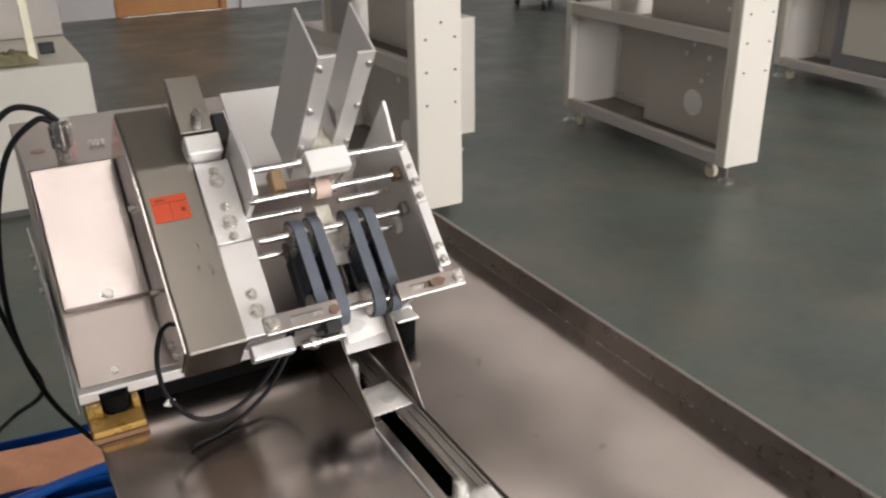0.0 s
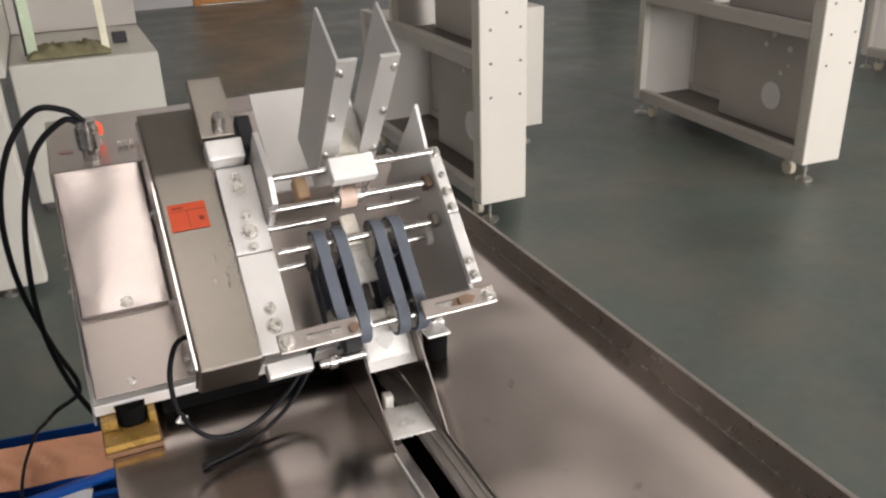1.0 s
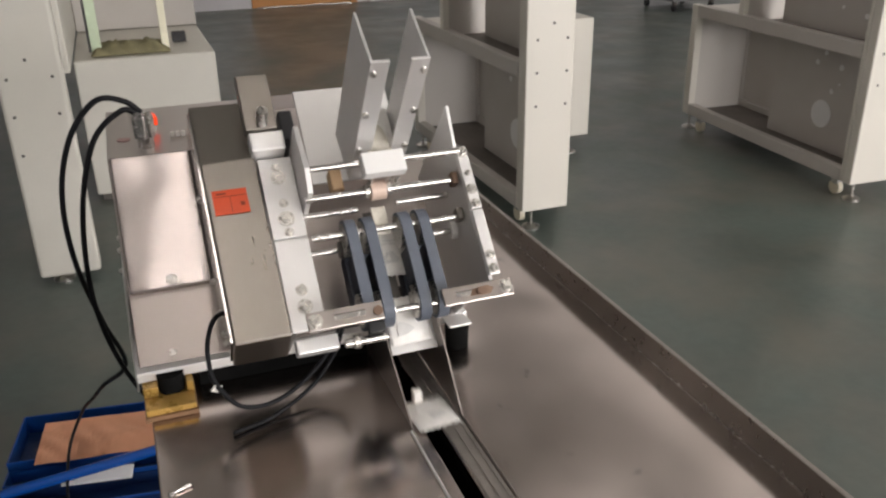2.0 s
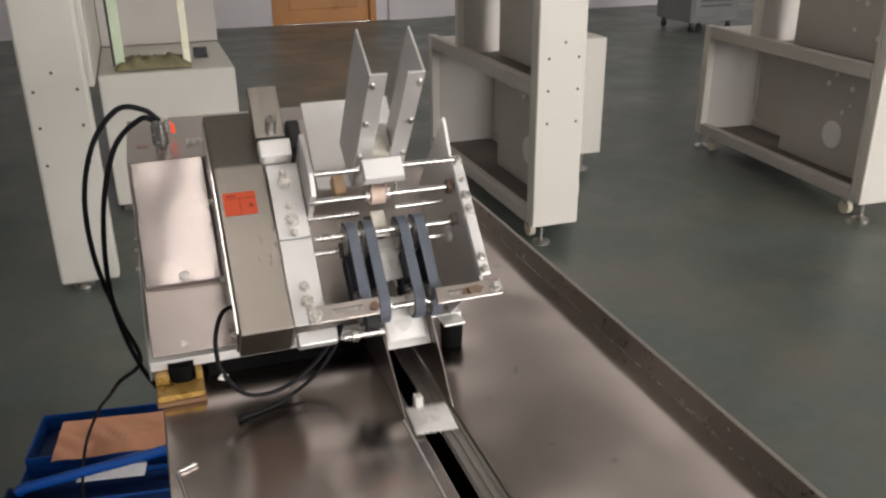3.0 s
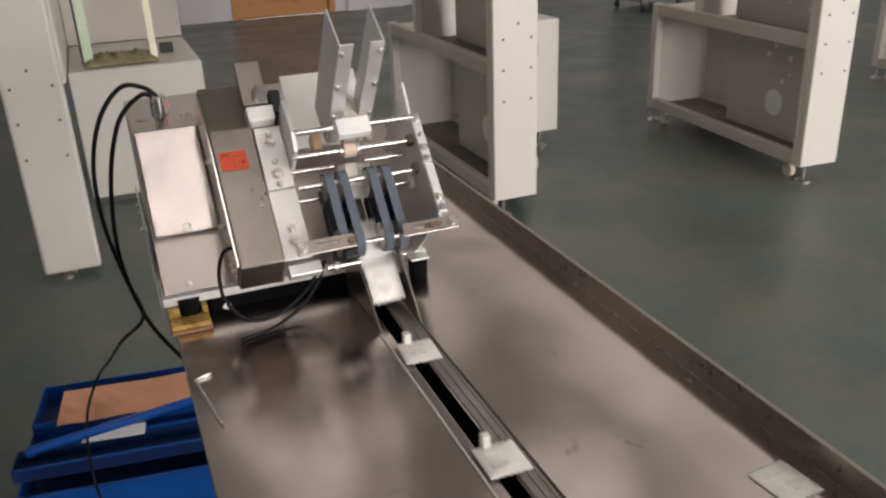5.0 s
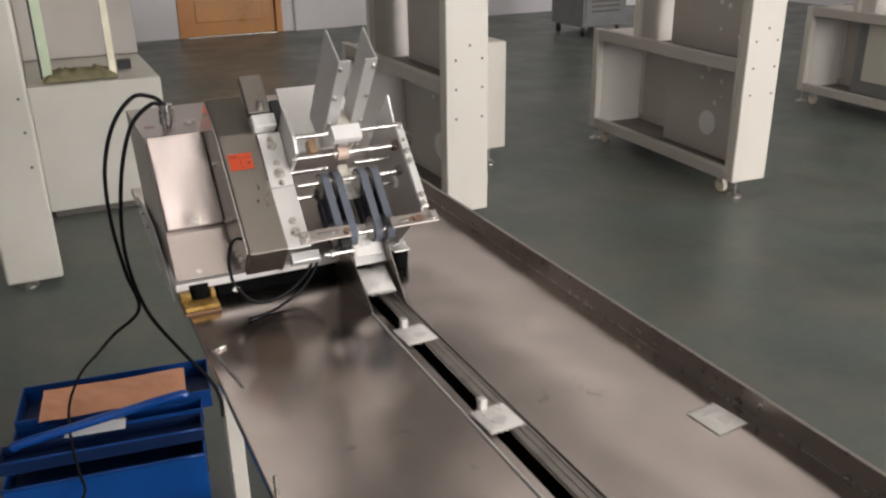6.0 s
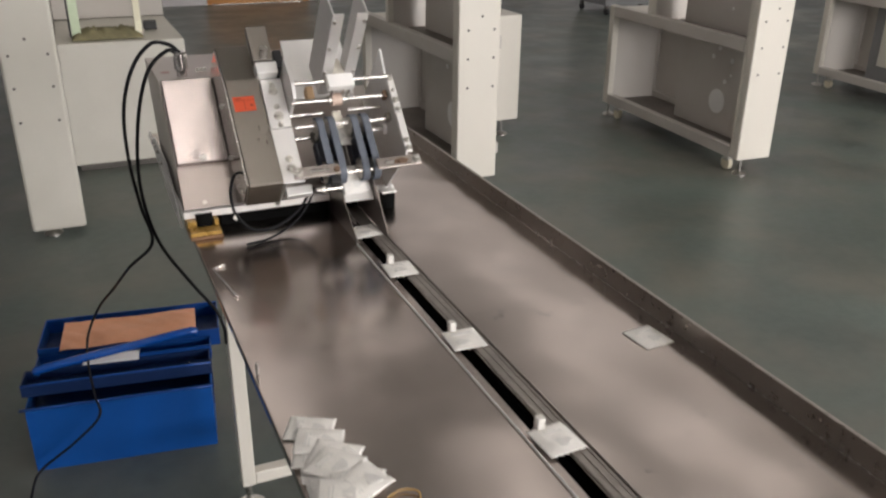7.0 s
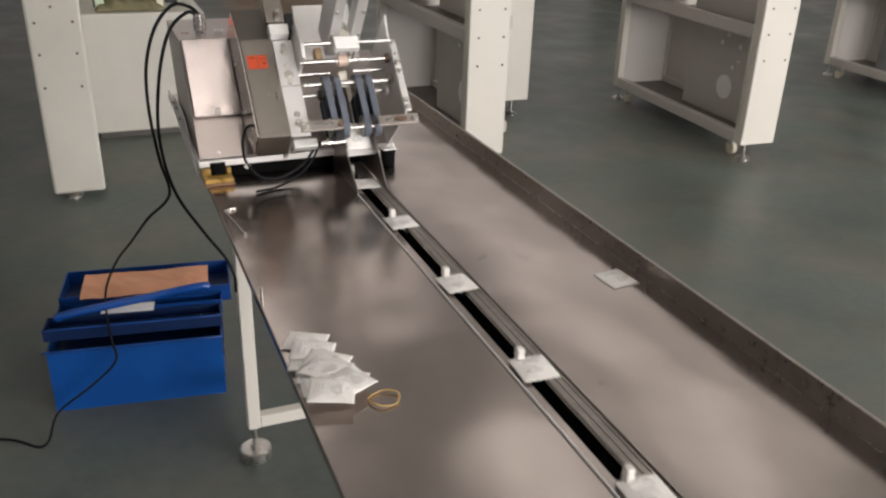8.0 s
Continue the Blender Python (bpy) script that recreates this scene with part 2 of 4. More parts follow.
# ---- the hall ----
X0, X1, Y0, Y1, ROOF = -5.0, 9.5, -7.0, 9.3, 3.4
solid("floor", bm_box(X0 - 0.2, X1 + 0.2, Y0 - 0.2, Y1 + 0.2, -0.15, 0.0), FLOOR, "worn dark green epoxy workshop floor", "floor", kind="structure")
solid("ceiling", bm_box(X0 - 0.2, X1 + 0.2, Y0 - 0.2, Y1 + 0.2, ROOF, ROOF + 0.15), CEILING_PAINT, "plain white workshop ceiling", "ceiling", kind="structure")
D0, D1, DH = 1.45, 2.47, 2.08
wall_bm = bmesh.new()
box(wall_bm, X0, D0 - 0.05, Y1, Y1 + 0.2, 0, ROOF)
box(wall_bm, D1 + 0.07, X1, Y1, Y1 + 0.2, 0, ROOF)
box(wall_bm, D0 - 0.05, D1 + 0.07, Y1, Y1 + 0.2, DH + 0.05, ROOF)
solid("wall_north", wall_bm, WALL_PAINT, "white painted workshop wall with a doorway", "wall", kind="structure")
south_bm = bmesh.new()
box(south_bm, X0, X1, Y0 - 0.2, Y0, 0, 0.9)
box(south_bm, X0, X1, Y0 - 0.2, Y0, 2.6, ROOF)
edges = [X0] + [w for pair in FILL_WINDOWS for w in pair] + [X1]
for wx0, wx1 in zip(edges[::2], edges[1::2]):
    box(south_bm, wx0, wx1, Y0 - 0.2, Y0, 0.9, 2.6)
solid("wall_south", south_bm, WALL_PAINT, "white painted wall with two added windows, out of view", "wall", kind="structure")
# frames for the added, unseen windows
for wi, (wx0, wx1) in enumerate(FILL_WINDOWS):
    win = thing("window_%d" % (wi + 1), "added plain white framed window, out of view", "window", pose(0, 0, 0), kind="structure")
    fb = bmesh.new()
    for z in (0.9, 2.54):
        box(fb, wx0, wx1, Y0 - 0.12, Y0 - 0.06, z, z + 0.06)
    for x in (wx0, (wx0 + wx1) / 2 - 0.03, wx1 - 0.06):
        box(fb, x, x + 0.06, Y0 - 0.12, Y0 - 0.06, 0.96, 2.54)
    part("window_frame", fb, WHITE_BLOCK, win)
solid("wall_west", bm_box(X0 - 0.2, X0, Y0 - 0.2, Y1 + 0.2, 0, ROOF), WALL_PAINT, "plain white painted wall", "wall", kind="structure")
solid("wall_east", bm_box(X1, X1 + 0.2, Y0 - 0.2, Y1 + 0.2, 0, ROOF), WALL_PAINT, "plain white painted wall", "wall", kind="structure")
solid("pillar", bm_box(2.68, 3.35, Y1 - 0.06, Y1 - 0.003, 0, ROOF, 0.004), WALL_PAINT, "shallow white painted wall pier", "wall pier", kind="structure")


def hall_door():
    d = thing("door_1", "closed orange-brown wooden door in a wooden frame", "door", pose(0, 0, 0), kind="structure")
    part("door_leaf", bm_box(D0 + 0.005, D1 - 0.005, Y1 + 0.03, Y1 + 0.07, 0.008, DH - 0.005, 0.003), WOOD_DOOR, d)
    for x in (D0 - 0.05, D1):
        part("jamb", bm_box(x, x + (0.05 if x < D0 else 0.07), Y1 - 0.02, Y1 + 0.1, 0, DH + 0.05, 0.004), WOOD_DOOR, d)
    part("head", bm_box(D0, D1, Y1 - 0.018, Y1 + 0.1, DH, DH + 0.05, 0.004), WOOD_DOOR, d)
    for z0, z1 in ((0.15, 0.95), (1.1, 1.95)):
        part("door_panel", bm_box(D0 + 0.14, D1 - 0.14, Y1 + 0.02, Y1 + 0.032, z0, z1, 0.008), WOOD_DOOR, d)
    part("threshold", bm_box(D0, D1, Y1 - 0.03, Y1 + 0.1, 0, 0.007), CHROME, d, "bright metal threshold strip")


hall_door()


def ceiling_light(m):
    t = thing("ceiling_light", "white ceiling tube light, out of view, switched on", "ceiling light", m, "rows of ceiling tube lights")
    part("housing", bm_box(-0.16, 0.16, -0.65, 0.65, 0.02, 0.06, 0.005), WHITE_BLOCK, t)
    for x in (-0.11, 0.11):
        part("lamp_tube", bm_cyl((x, -0.6, 0.0), (x, 0.6, 0.0), 0.014, seg=12), TUBE, t)
    return t


# this pair is inferred from the cover panel's streak; the copies are added, unseen
first = ceiling_light(pose(0.25, -0.45, ROOF - 0.06))
for lx in (0.25, 2.2, 4.2, 6.2):
    for ly in (-5.2, -3.4, -1.95, -0.45):
        if (lx, ly) != (0.25, -0.45):
            copy_thing(first, pose(lx, ly, ROOF - 0.06))
# extra unseen tubes, added to brighten the floor on the right
for lx in (3.2, 5.2, 7.2):
    for ly in (-2.7, -1.2, 0.4, 1.9):
        if lx > 4 or ly < 0:
            copy_thing(first, pose(lx, ly, ROOF - 0.06))


# unseen glowing panels, added so the steel table has bright ceiling to reflect
def fill_panel(m):
    t = thing("fill_panel", "added flat ceiling panel, unseen, glowing to brighten the table's reflections", "ceiling light", m, "rows of ceiling panel lights")
    part("housing", bm_box(-0.32, 0.32, -0.62, 0.62, 0.012, 0.058, 0.004), WHITE_BLOCK, t)
    part("diffuser", bm_box(-0.3, 0.3, -0.6, 0.6, 0.0, 0.0115, 0.003), DIFFUSER, t, "glowing white diffuser")
    return t


first = fill_panel(pose(0.7, 5.2, ROOF - 0.06))
for ly in (2.5, 3.9, 5.2, 6.6, 8.0):
    for lx in (-0.45, 0.7, 1.85, 3.0, 4.15, 5.3, 6.45):
        if (lx, ly) != (0.7, 5.2) and (lx > 4 or (ly > 5 and lx > 0) or (lx, ly) in ((-0.45, 3.9), (-0.45, 5.2), (1.85, 2.5), (3.0, 2.5), (3.0, 3.9), (0.7, 3.9))):
            copy_thing(first, pose(lx, ly, ROOF - 0.06))


# ---- machine frames (cream posts on casters) ----
def caster(parent, x, y):
    c = part("caster", bm_box(x - 0.014, x + 0.014, y - 0.02, y + 0.02, 0.045, 0.08, 0.003), SCREW, parent)
    part("wheel", bm_cyl((x - 0.011, y, 0.031), (x + 0.011, y, 0.031), 0.031, seg=24), CASTER, c)
    return c


def levelling_foot(parent, x, y, top=0.08, r=0.035, h=0.012):
    f = part("levelling_foot", bm_cyl((x, y, h), (x, y, top), 0.006, seg=12), SCREW, parent)
    bm = bmesh.new()
    cyl(bm, (x, y, 0.0), (x, y, h * 0.6), r, 28)
    cyl(bm, (x, y, h * 0.6), (x, y, h * 1.5), r, 28, r * 0.45)
    part("pad", bm, SCREW, f)
    return f


def disc_foot(parent, x, y):
    f = part("levelling_foot", bm_cyl((x, y, 0.0322), (x, y, 0.088), 0.0065, seg=14), SCREW, parent)
    part("nut", bm_cyl((x, y, 0.0292), (x, y, 0.040), 0.0115, seg=6), SCREW, f)
    bm = bmesh.new()
    cyl(bm, (x, y, 0.0), (x, y, 0.006), 0.034, 36, 0.037)
    cyl(bm, (x, y, 0.006), (x, y, 0.026), 0.037, 36)
    cyl(bm, (x, y, 0.026), (x, y, 0.029), 0.037, 36, 0.033)
    part("pad", bm, SCREW, f)
    return f


def bolt_holes(parent, spots, y, r=0.0055):
    for x, z in spots:
        part("bolt_hole", bm_cyl((x, y - 0.0015, z), (x, y + 0.004, z), r, seg=12), DARK_STEEL, parent)


HOLES = [(0.11, 0.785), (0.045, 0.73), (0.168, 0.73), (0.045, 0.612), (0.168, 0.612), (0.045, 0.49), (0.168, 0.49)]
HOLES += [(0.11, 1.05), (0.045, 1.15), (0.168, 1.15)]


def machine_frame(m, label, pw=0.193, px=0.175, end=0.775):
    f = thing("machine_frame", label, "machine frame", m, "row of cream machine frames")
    W, TOP = 0.36, 1.5
    post = part("front_post", bm_box(0, pw, 0, 0.045, 0.08, TOP, 0.006, 3), PAINT, f)
    bolt_holes(post, [(x * pw / 0.198, z) for x, z in HOLES], 0)
    part("side_flange", bm_box(0.002, 0.03, 0.045, 0.066, 0.082, TOP, 0.004), PAINT, f)
    for x in (0.0, W - 0.04):
        y0 = 0.066 if x == 0 else 0.3
        part("bottom_rail", bm_box(x, x + 0.04, y0, 1.21, 0.08, 0.135, 0.004), PAINT_SHADED, f)
        part("middle_rail", bm_box(x, x + 0.04, y0, 1.21, 0.585, 0.645, 0.004), PAINT_SHADED, f)
        part("rear_post", bm_box(x, x + 0.04, 1.21, 1.26, 0.08, 0.645, 0.004), PAINT if x == 0 else PAINT_SHADED, f)
        part("upper_post", bm_box(x, x + 0.03, 0.84, 0.875, 0.645, TOP, 0.003), PAINT if x == 0 else PAINT_SHADED, f)
    part("floor_tray", bm_prism([(0.04, 0.056), (0.2, 0.056), (0.24, 0.2), (0.30, 0.32), (0.32, 0.34), (0.32, 1.21), (0.04, 1.21)], "z", 0.09, 0.1), TRAY, f, "dark brown bottom tray")
    part("shelf", bm_prism([(0.04, 0.056), (0.2, 0.056), (0.24, 0.2), (0.30, 0.32), (0.32, 0.34), (0.32, 1.21), (0.04, 1.21)], "z", 0.6, 0.615), TRAY, f, "dark brown middle shelf")
    part("end_panel", bm_box(0.04, W - 0.04, 1.22, 1.24, 0.1, 0.6), PAINT_SHADED, f)
    part("upper_end_panel", bm_box(0.03, W - 0.03, 0.85, 0.87, 0.615, TOP), PAINT_SHADED, f)
    part("ledge", bm_box(0.04, W - 0.04, 0.88, 1.21, 0.616, 0.64, 0.003), PAINT, f)
    hy, hz = 0.425, 0.26
    for z0, z1, spots in ((0.1, 0.6, ((0, 0, 0.062), (0.07, 0.22, 0.012), (0.026, 0.267, 0.011), (-0.08, 0.221, 0.013), (-0.042, 0.11, 0.011), (-0.083, 0.149, 0.006))),
                          (0.615, TOP, ((-0.03, 0.47, 0.008), (-0.17, 0.45, 0.011), (-0.02, 0.60, 0.013), (-0.08, 0.585, 0.013), (0.06, 0.80, 0.065)))):
        plate = part("inner_panel", bm_box(px, px + 0.006, 0.112, end, z0 + 0.001, z1), PAINT_SHADED, f, "inner panel in shaded cream, with discs for round cut-outs")
        # holes are not cut: white discs stand for the light behind them
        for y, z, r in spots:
            part("lit_cut_out", bm_cyl((px - 0.003, hy + y, hz + z), (px + 0.003, hy + y, hz + z), r, seg=28), WHITE_BLOCK, plate, "pale disc painted as light seen through a round cut-out")
    # added sheet that keeps the rear of the bay dark
    part("rear_panel", bm_box(0.336, 0.341, 0.79, 1.209, 0.101, 0.60), PAINT_SHADED, f, "added rear panel in shaded cream, darkening the bay")
    part("rear_box", bm_box(W + 0.003, 0.75, 0.82, 1.2, 0.085, 0.65, 0.006), PAINT, f)
    levelling_foot(f, 0.66, 0.845, 0.086)
    levelling_foot(f, 0.66, 1.15, 0.086)
    part("top_rail", bm_box(0, 0.2, 0.056, 0.84, TOP - 0.05, TOP, 0.004), PAINT, f)
    for x, y in ((0.047, 0.123), (0.04, 1.135), (W - 0.03, 0.42), (W - 0.03, 1.135)):
        caster(f, x, y)
    for x, y in ((0.055, 0.035), (0.03, 1.23), (W - 0.03, 0.34), (W - 0.03, 1.23)):
        levelling_foot(f, x, y)
    return f


frame_a = machine_frame(pose(1.391, 2.70, 0), "cream painted open steel machine frame on casters and feet")
copy_thing(frame_a, pose(2.757, 2.46, 0, 0, 0, -3.3))
copy_thing(frame_a, pose(4.59, 2.61, 0, 0, 0, -3.8))


def control_box(m):
    c = thing("control_box", "dark grey control box with a pale plate inside the frame", "control box", m)
    part("body", bm_box(0.06, 0.165, 0.40, 0.86, 0.1005, 0.585, 0.006), MACHINE_GREY, c)
    part("plate", bm_box(0.054, 0.0595, 0.44, 0.78, 0.22, 0.575, 0.002), PAINT, c, "pale front plate")
    part("handle", bm_box(0.040, 0.0535, 0.462, 0.472, 0.44, 0.53, 0.003), BLACK, c, "black pull handle")


control_box(pose(4.59, 2.61, 0, 0, 0, -3.8))


def packing_machine():
    p = thing("packing_machine", "cream packing machine with a tall post and open upper bay", "machine", pose(0, 0, 0))
    post = part("front_post", bm_box(-0.327, -0.131, 2.90, 2.975, 0.024, 1.9, 0.012, 3), MACHINE_CREAM, p)
    bolt_holes(post, [(-0.233, 0.763)] + [(x, z) for x in (-0.296, -0.164) for z in (0.706, 0.587, 0.46, 1.15)], 2.90)
    levelling_foot(p, -0.255, 2.935, 0.03)
    part("lower_cabinet", bm_box(-0.14, 0.42, 3.70, 4.75, 0.03, 0.60, 0.008, 3), MACHINE_CREAM, p)
    part("top_beam", bm_box(-0.31, -0.15, 2.976, 3.449, 1.80, 1.89, 0.005), MACHINE_CREAM, p)
    part("plinth", bm_box(-0.12, 0.40, 3.72, 4.73, 0.0, 0.03), DARK_STEEL, p)
    part("bay_wall", bm_box(-0.31, -0.14, 3.45, 4.75, 0.605, 1.9, 0.006), MACHINE_CREAM, p)
    part("bay_back", bm_box(-0.138, 0.42, 4.45, 4.74, 0.603, 1.9, 0.006), PAINT_SHADED, p)
    part("upper_panel", bm_box(-0.137, 0.42, 4.42, 4.447, 0.95, 1.9, 0.004), MACHINE_CREAM, p)
    part("acrylic_strip", bm_box(-0.065, -0.025, 3.80, 3.83, 0.615, 1.4, 0.002), ACRYLIC_GREEN, p, "pale green acrylic edge strip")
    part("acrylic_strip", bm_box(0.215, 0.245, 3.80, 3.83, 0.615, 1.4, 0.002), ACRYLIC, p, "cream acrylic edge strip")
    part("dark_edge", bm_box(-0.075, -0.066, 3.80, 3.83, 0.615, 1.4), BLACK, p)
    part("switch_block", bm_box(0.27, 0.33, 3.98, 4.02, 0.603, 0.645, 0.003), BLACK, p, "small black switch block")
    part("hinge", bm_box(0.26, 0.31, 4.40, 4.42, 0.93, 0.95, 0.002), BLACK, p)
    part("hinge", bm_box(-0.02, 0.03, 4.40, 4.42, 0.93, 0.95, 0.002), BLACK, p)
    return p


packing_machine()


def rag():
    bm = bmesh.new()
    grid = bmesh.ops.create_grid(bm, x_segments=26, y_segments=12, size=0.5)["verts"]
    for v in grid:
        n = noise.noise(Vector((v.co.x * 5, v.co.y * 4, 0.3)))
        e = max(0.0, 1 - (2 * abs(v.co.y)) ** 3) * max(0.0, 1 - (2 * abs(v.co.x)) ** 6)
        v.co = Vector((v.co.x * 0.31 + 0.01 * n, v.co.y * 0.16, 0.604 + e * (0.028 + 0.035 * abs(n) + 0.02 * noise.noise(v.co * 17))))
    bmesh.ops.translate(bm, verts=grid, vec=(0.09, 3.83, 0))
    for f in bm.faces:
        f.smooth = True
    got = bmesh.ops.extrude_face_region(bm, geom=list(bm.faces))
    bmesh.ops.translate(bm, verts=[g for g in got["geom"] if isinstance(g, bmesh.types.BMVert)], vec=(0, 0, 0.003))
    solid("rag", bm, KHAKI, "crumpled khaki cloth rag lying on the machine", "rag")


rag()


def far_machine(m, label):
    f = thing("steel_cabinet", label, "cabinet", m)
    part("body", bm_box(0, 0.55, 0, 0.6, 0.1, 1.5, 0.01), MACHINE_GREY, f)
    part("door", bm_box(0.03, 0.52, -0.012, -0.002, 0.16, 1.45, 0.004), MACHINE_GREY, f)
    for k in range(6):
        part("vent_slat", bm_box(0.1, 0.45, -0.02, -0.013, 0.25 + 0.05 * k, 0.27 + 0.05 * k, 0.002), DARK_STEEL, f)
    for x in (0.06, 0.49):
        for y in (0.06, 0.54):
            c = part("caster", bm_box(x - 0.015, x + 0.015, y - 0.02, y + 0.02, 0.05, 0.1), DARK_STEEL, f)
            part("wheel", bm_cyl((x - 0.012, y, 0.035), (x + 0.012, y, 0.035), 0.035, seg=20), BLACK, c)


far_machine(pose(5.12, 7.12, 0), "grey steel cabinet on black casters")
far_machine(pose(-1.60, 5.95, 0), "grey slatted steel cabinet by the wall")

# ---- conveyor table ----
TZ = 0.808
TY0, TY1 = -4.80, 1.31
TX0, TX1 = 0.030, 0.519


def conveyor_table():
    t = thing("conveyor_table", "long stainless steel conveyor table with a chain slot", "conveyor table", pose(0, 0, 0))
    bm = bmesh.new()
    box(bm, TX0, 0.262, TY0, TY1, TZ - 0.010, TZ, 0.0015)
    box(bm, 0.277, TX1, TY0, TY1, TZ - 0.010, TZ, 0.0015)
    part("tabletop", bm, STEEL_TABLE, t, "brushed stainless steel top with smears")
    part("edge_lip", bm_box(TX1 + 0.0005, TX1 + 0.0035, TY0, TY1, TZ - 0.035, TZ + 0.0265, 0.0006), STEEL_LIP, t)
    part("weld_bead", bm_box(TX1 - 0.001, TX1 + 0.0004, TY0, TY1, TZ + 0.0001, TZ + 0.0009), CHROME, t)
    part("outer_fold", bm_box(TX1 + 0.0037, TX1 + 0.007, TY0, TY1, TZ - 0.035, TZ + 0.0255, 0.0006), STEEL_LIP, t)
    part("guide_rail", bm_box(0.2486, 0.2503, TY0, 0.585, TZ + 0.0002, TZ + 0.0024), ALU_BRIGHT, t, "thin bright guide rail")
    strip = part("guide_strip", bm_box(0.2785, 0.2995, TY0, 0.74, TZ + 0.0002, TZ + 0.0012), GUIDE, t, "dark ribbed guide strip along the slot")
    for k in range(3):
        part("rib", bm_box(0.2795 + 0.008 * k, 0.2815 + 0.008 * k, TY0, 0.74, TZ + 0.0012, TZ + 0.0022), GUIDE, strip)
    part("guide_rail", bm_box(0.3005, 0.3015, TY0, 0.60, TZ + 0.0002, TZ + 0.003), STEEL_LIP, t)
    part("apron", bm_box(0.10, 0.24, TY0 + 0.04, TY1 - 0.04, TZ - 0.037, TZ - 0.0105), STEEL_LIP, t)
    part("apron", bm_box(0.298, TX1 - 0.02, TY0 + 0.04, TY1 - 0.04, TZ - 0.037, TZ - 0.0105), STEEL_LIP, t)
    # near-black inside: the slot's shade is put into the channel's colour
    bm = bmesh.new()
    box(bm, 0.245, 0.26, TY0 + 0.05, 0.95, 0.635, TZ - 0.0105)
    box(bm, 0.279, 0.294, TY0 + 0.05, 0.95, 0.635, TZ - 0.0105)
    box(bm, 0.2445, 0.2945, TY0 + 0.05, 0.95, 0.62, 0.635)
    part("chain_housing", bm, BLACK_HOLLOW, t, "chain channel below the slot, near-black for the shade in it")
    for y in (1.015, -1.2, -2.9, -4.6):
        for x in (0.120, 0.43):
            leg = part("leg", bm_box(x - 0.0145, x + 0.0145, y - 0.0145, y + 0.0145, 0.088, TZ - 0.038, 0.003), PAINT, t, "white painted square tube leg")
            disc_foot(leg, x, y)
        part("cross_bar", bm_box(0.135, 0.415, y - 0.014, y + 0.014, 0.089, 0.119, 0.003), PAINT, t)
        part("top_bar", bm_box(0.135, 0.242, y - 0.015, y + 0.015, TZ - 0.068, TZ - 0.039, 0.003), PAINT, t)
    return t


conveyor_table()


def chute():
    c = thing("drop_chute", "folded stainless steel drop chute standing over the slot", "chute", pose(0, 0, 0))
    side = [(0.588, TZ + 0.0005), (0.735, TZ + 0.0005), (0.735, 0.90), (0.69, 0.895), (0.655, 0.858)]
    part("side_wall", bm_prism(side, "x", 0.2515, 0.253), STEEL_CASE, c)
    side = [(0.588, TZ + 0.0025), (0.735, TZ + 0.0025), (0.735, 0.91), (0.69, 0.905), (0.652, 0.882)]
    part("side_wall", bm_prism(side, "x", 0.3005, 0.302), STEEL_CASE, c)
    part("rear_wall", bm_box(0.2535, 0.3, 0.733, 0.7345, TZ + 0.02, 0.88), DARK_STEEL, c)
    return c


chute()

# ---- friction feeder, built in the frame of its tilted deck (x across, y up the slope, z out of it) ----
SLOPE = 48.4
DECK = pose(0, 0.737, 0.837, SLOPE)


def world_prism(outline, a, b, bevel=0.0):
    bm = bmesh.new()
    prism(bm, outline, "x", a, b, bevel)
    bm.transform(DECK.inverted())
    return bm


def on_deck(v, n):
    p = DECK @ Vector((0, v, n))
    return (p.y, p.z)


def screw(parent, x, y, z, r=0.0042, h=0.004, axis=(0, 0, 1)):
    a = Vector(axis)
    p = Vector((x, y, z))
    bm = bmesh.new()
    cyl(bm, p, p + a * 0.001, r * 1.4, 16)
    cyl(bm, p + a * 0.001, p + a * h, r, 14, r * 0.86)
    head = part("screw", bm, SCREW, parent)
    if parent.parent is None:
        part("socket", bm_cyl(p + a * (h - 0.001), p + a * (h + 0.0003), r * 0.45, seg=6), DARK_STEEL, head)


def shaft(parent, x0, x1, v, n, r=0.003, label=""):
    return part("shaft", bm_cyl((x0, v, n), (x1, v, n), r, seg=16), CHROME, parent, label)


def belt_loop(u, width, v0, v1, n, r, thick):
    """A flat belt round two pulleys: a closed stadium band."""
    def ring(rad):
        pts = [(v1 + rad * math.sin(a), n + rad * math.cos(a)) for a in (math.pi * k / 14 for k in range(15))]
        pts += [(v0 - rad * math.sin(a), n - rad * math.cos(a)) for a in (math.pi * k / 14 for k in range(15))]
        return pts
    bm = bmesh.new()
    rows = []
    for x in (u - width / 2, u + width / 2):
        rows.append([[bm.verts.new((x, *p)) for p in ring(rad)] for rad in (r, r + thick)])
    k = len(rows[0][0])
    for i in range(k):
        j = (i + 1) % k
        for q in ((rows[0][1][i], rows[0][1][j], rows[1][1][j], rows[1][1][i]), (rows[0][0][j], rows[0][0][i], rows[1][0][i], rows[1][0][j]),
                  (rows[0][0][i], rows[0][0][j], rows[0][1][j], rows[0][1][i]), (rows[1][0][j], rows[1][0][i], rows[1][1][i], rows[1][1][j])):
            bm.faces.new(q)
    bmesh.ops.recalc_face_normals(bm, faces=list(bm.faces))
    for f in bm.faces:
        f.smooth = abs(f.normal.x) < 0.5
    for e in bm.edges:
        if len({f.smooth for f in e.link_faces}) > 1:
            e.smooth = False
    return bm


PULLEYS = []


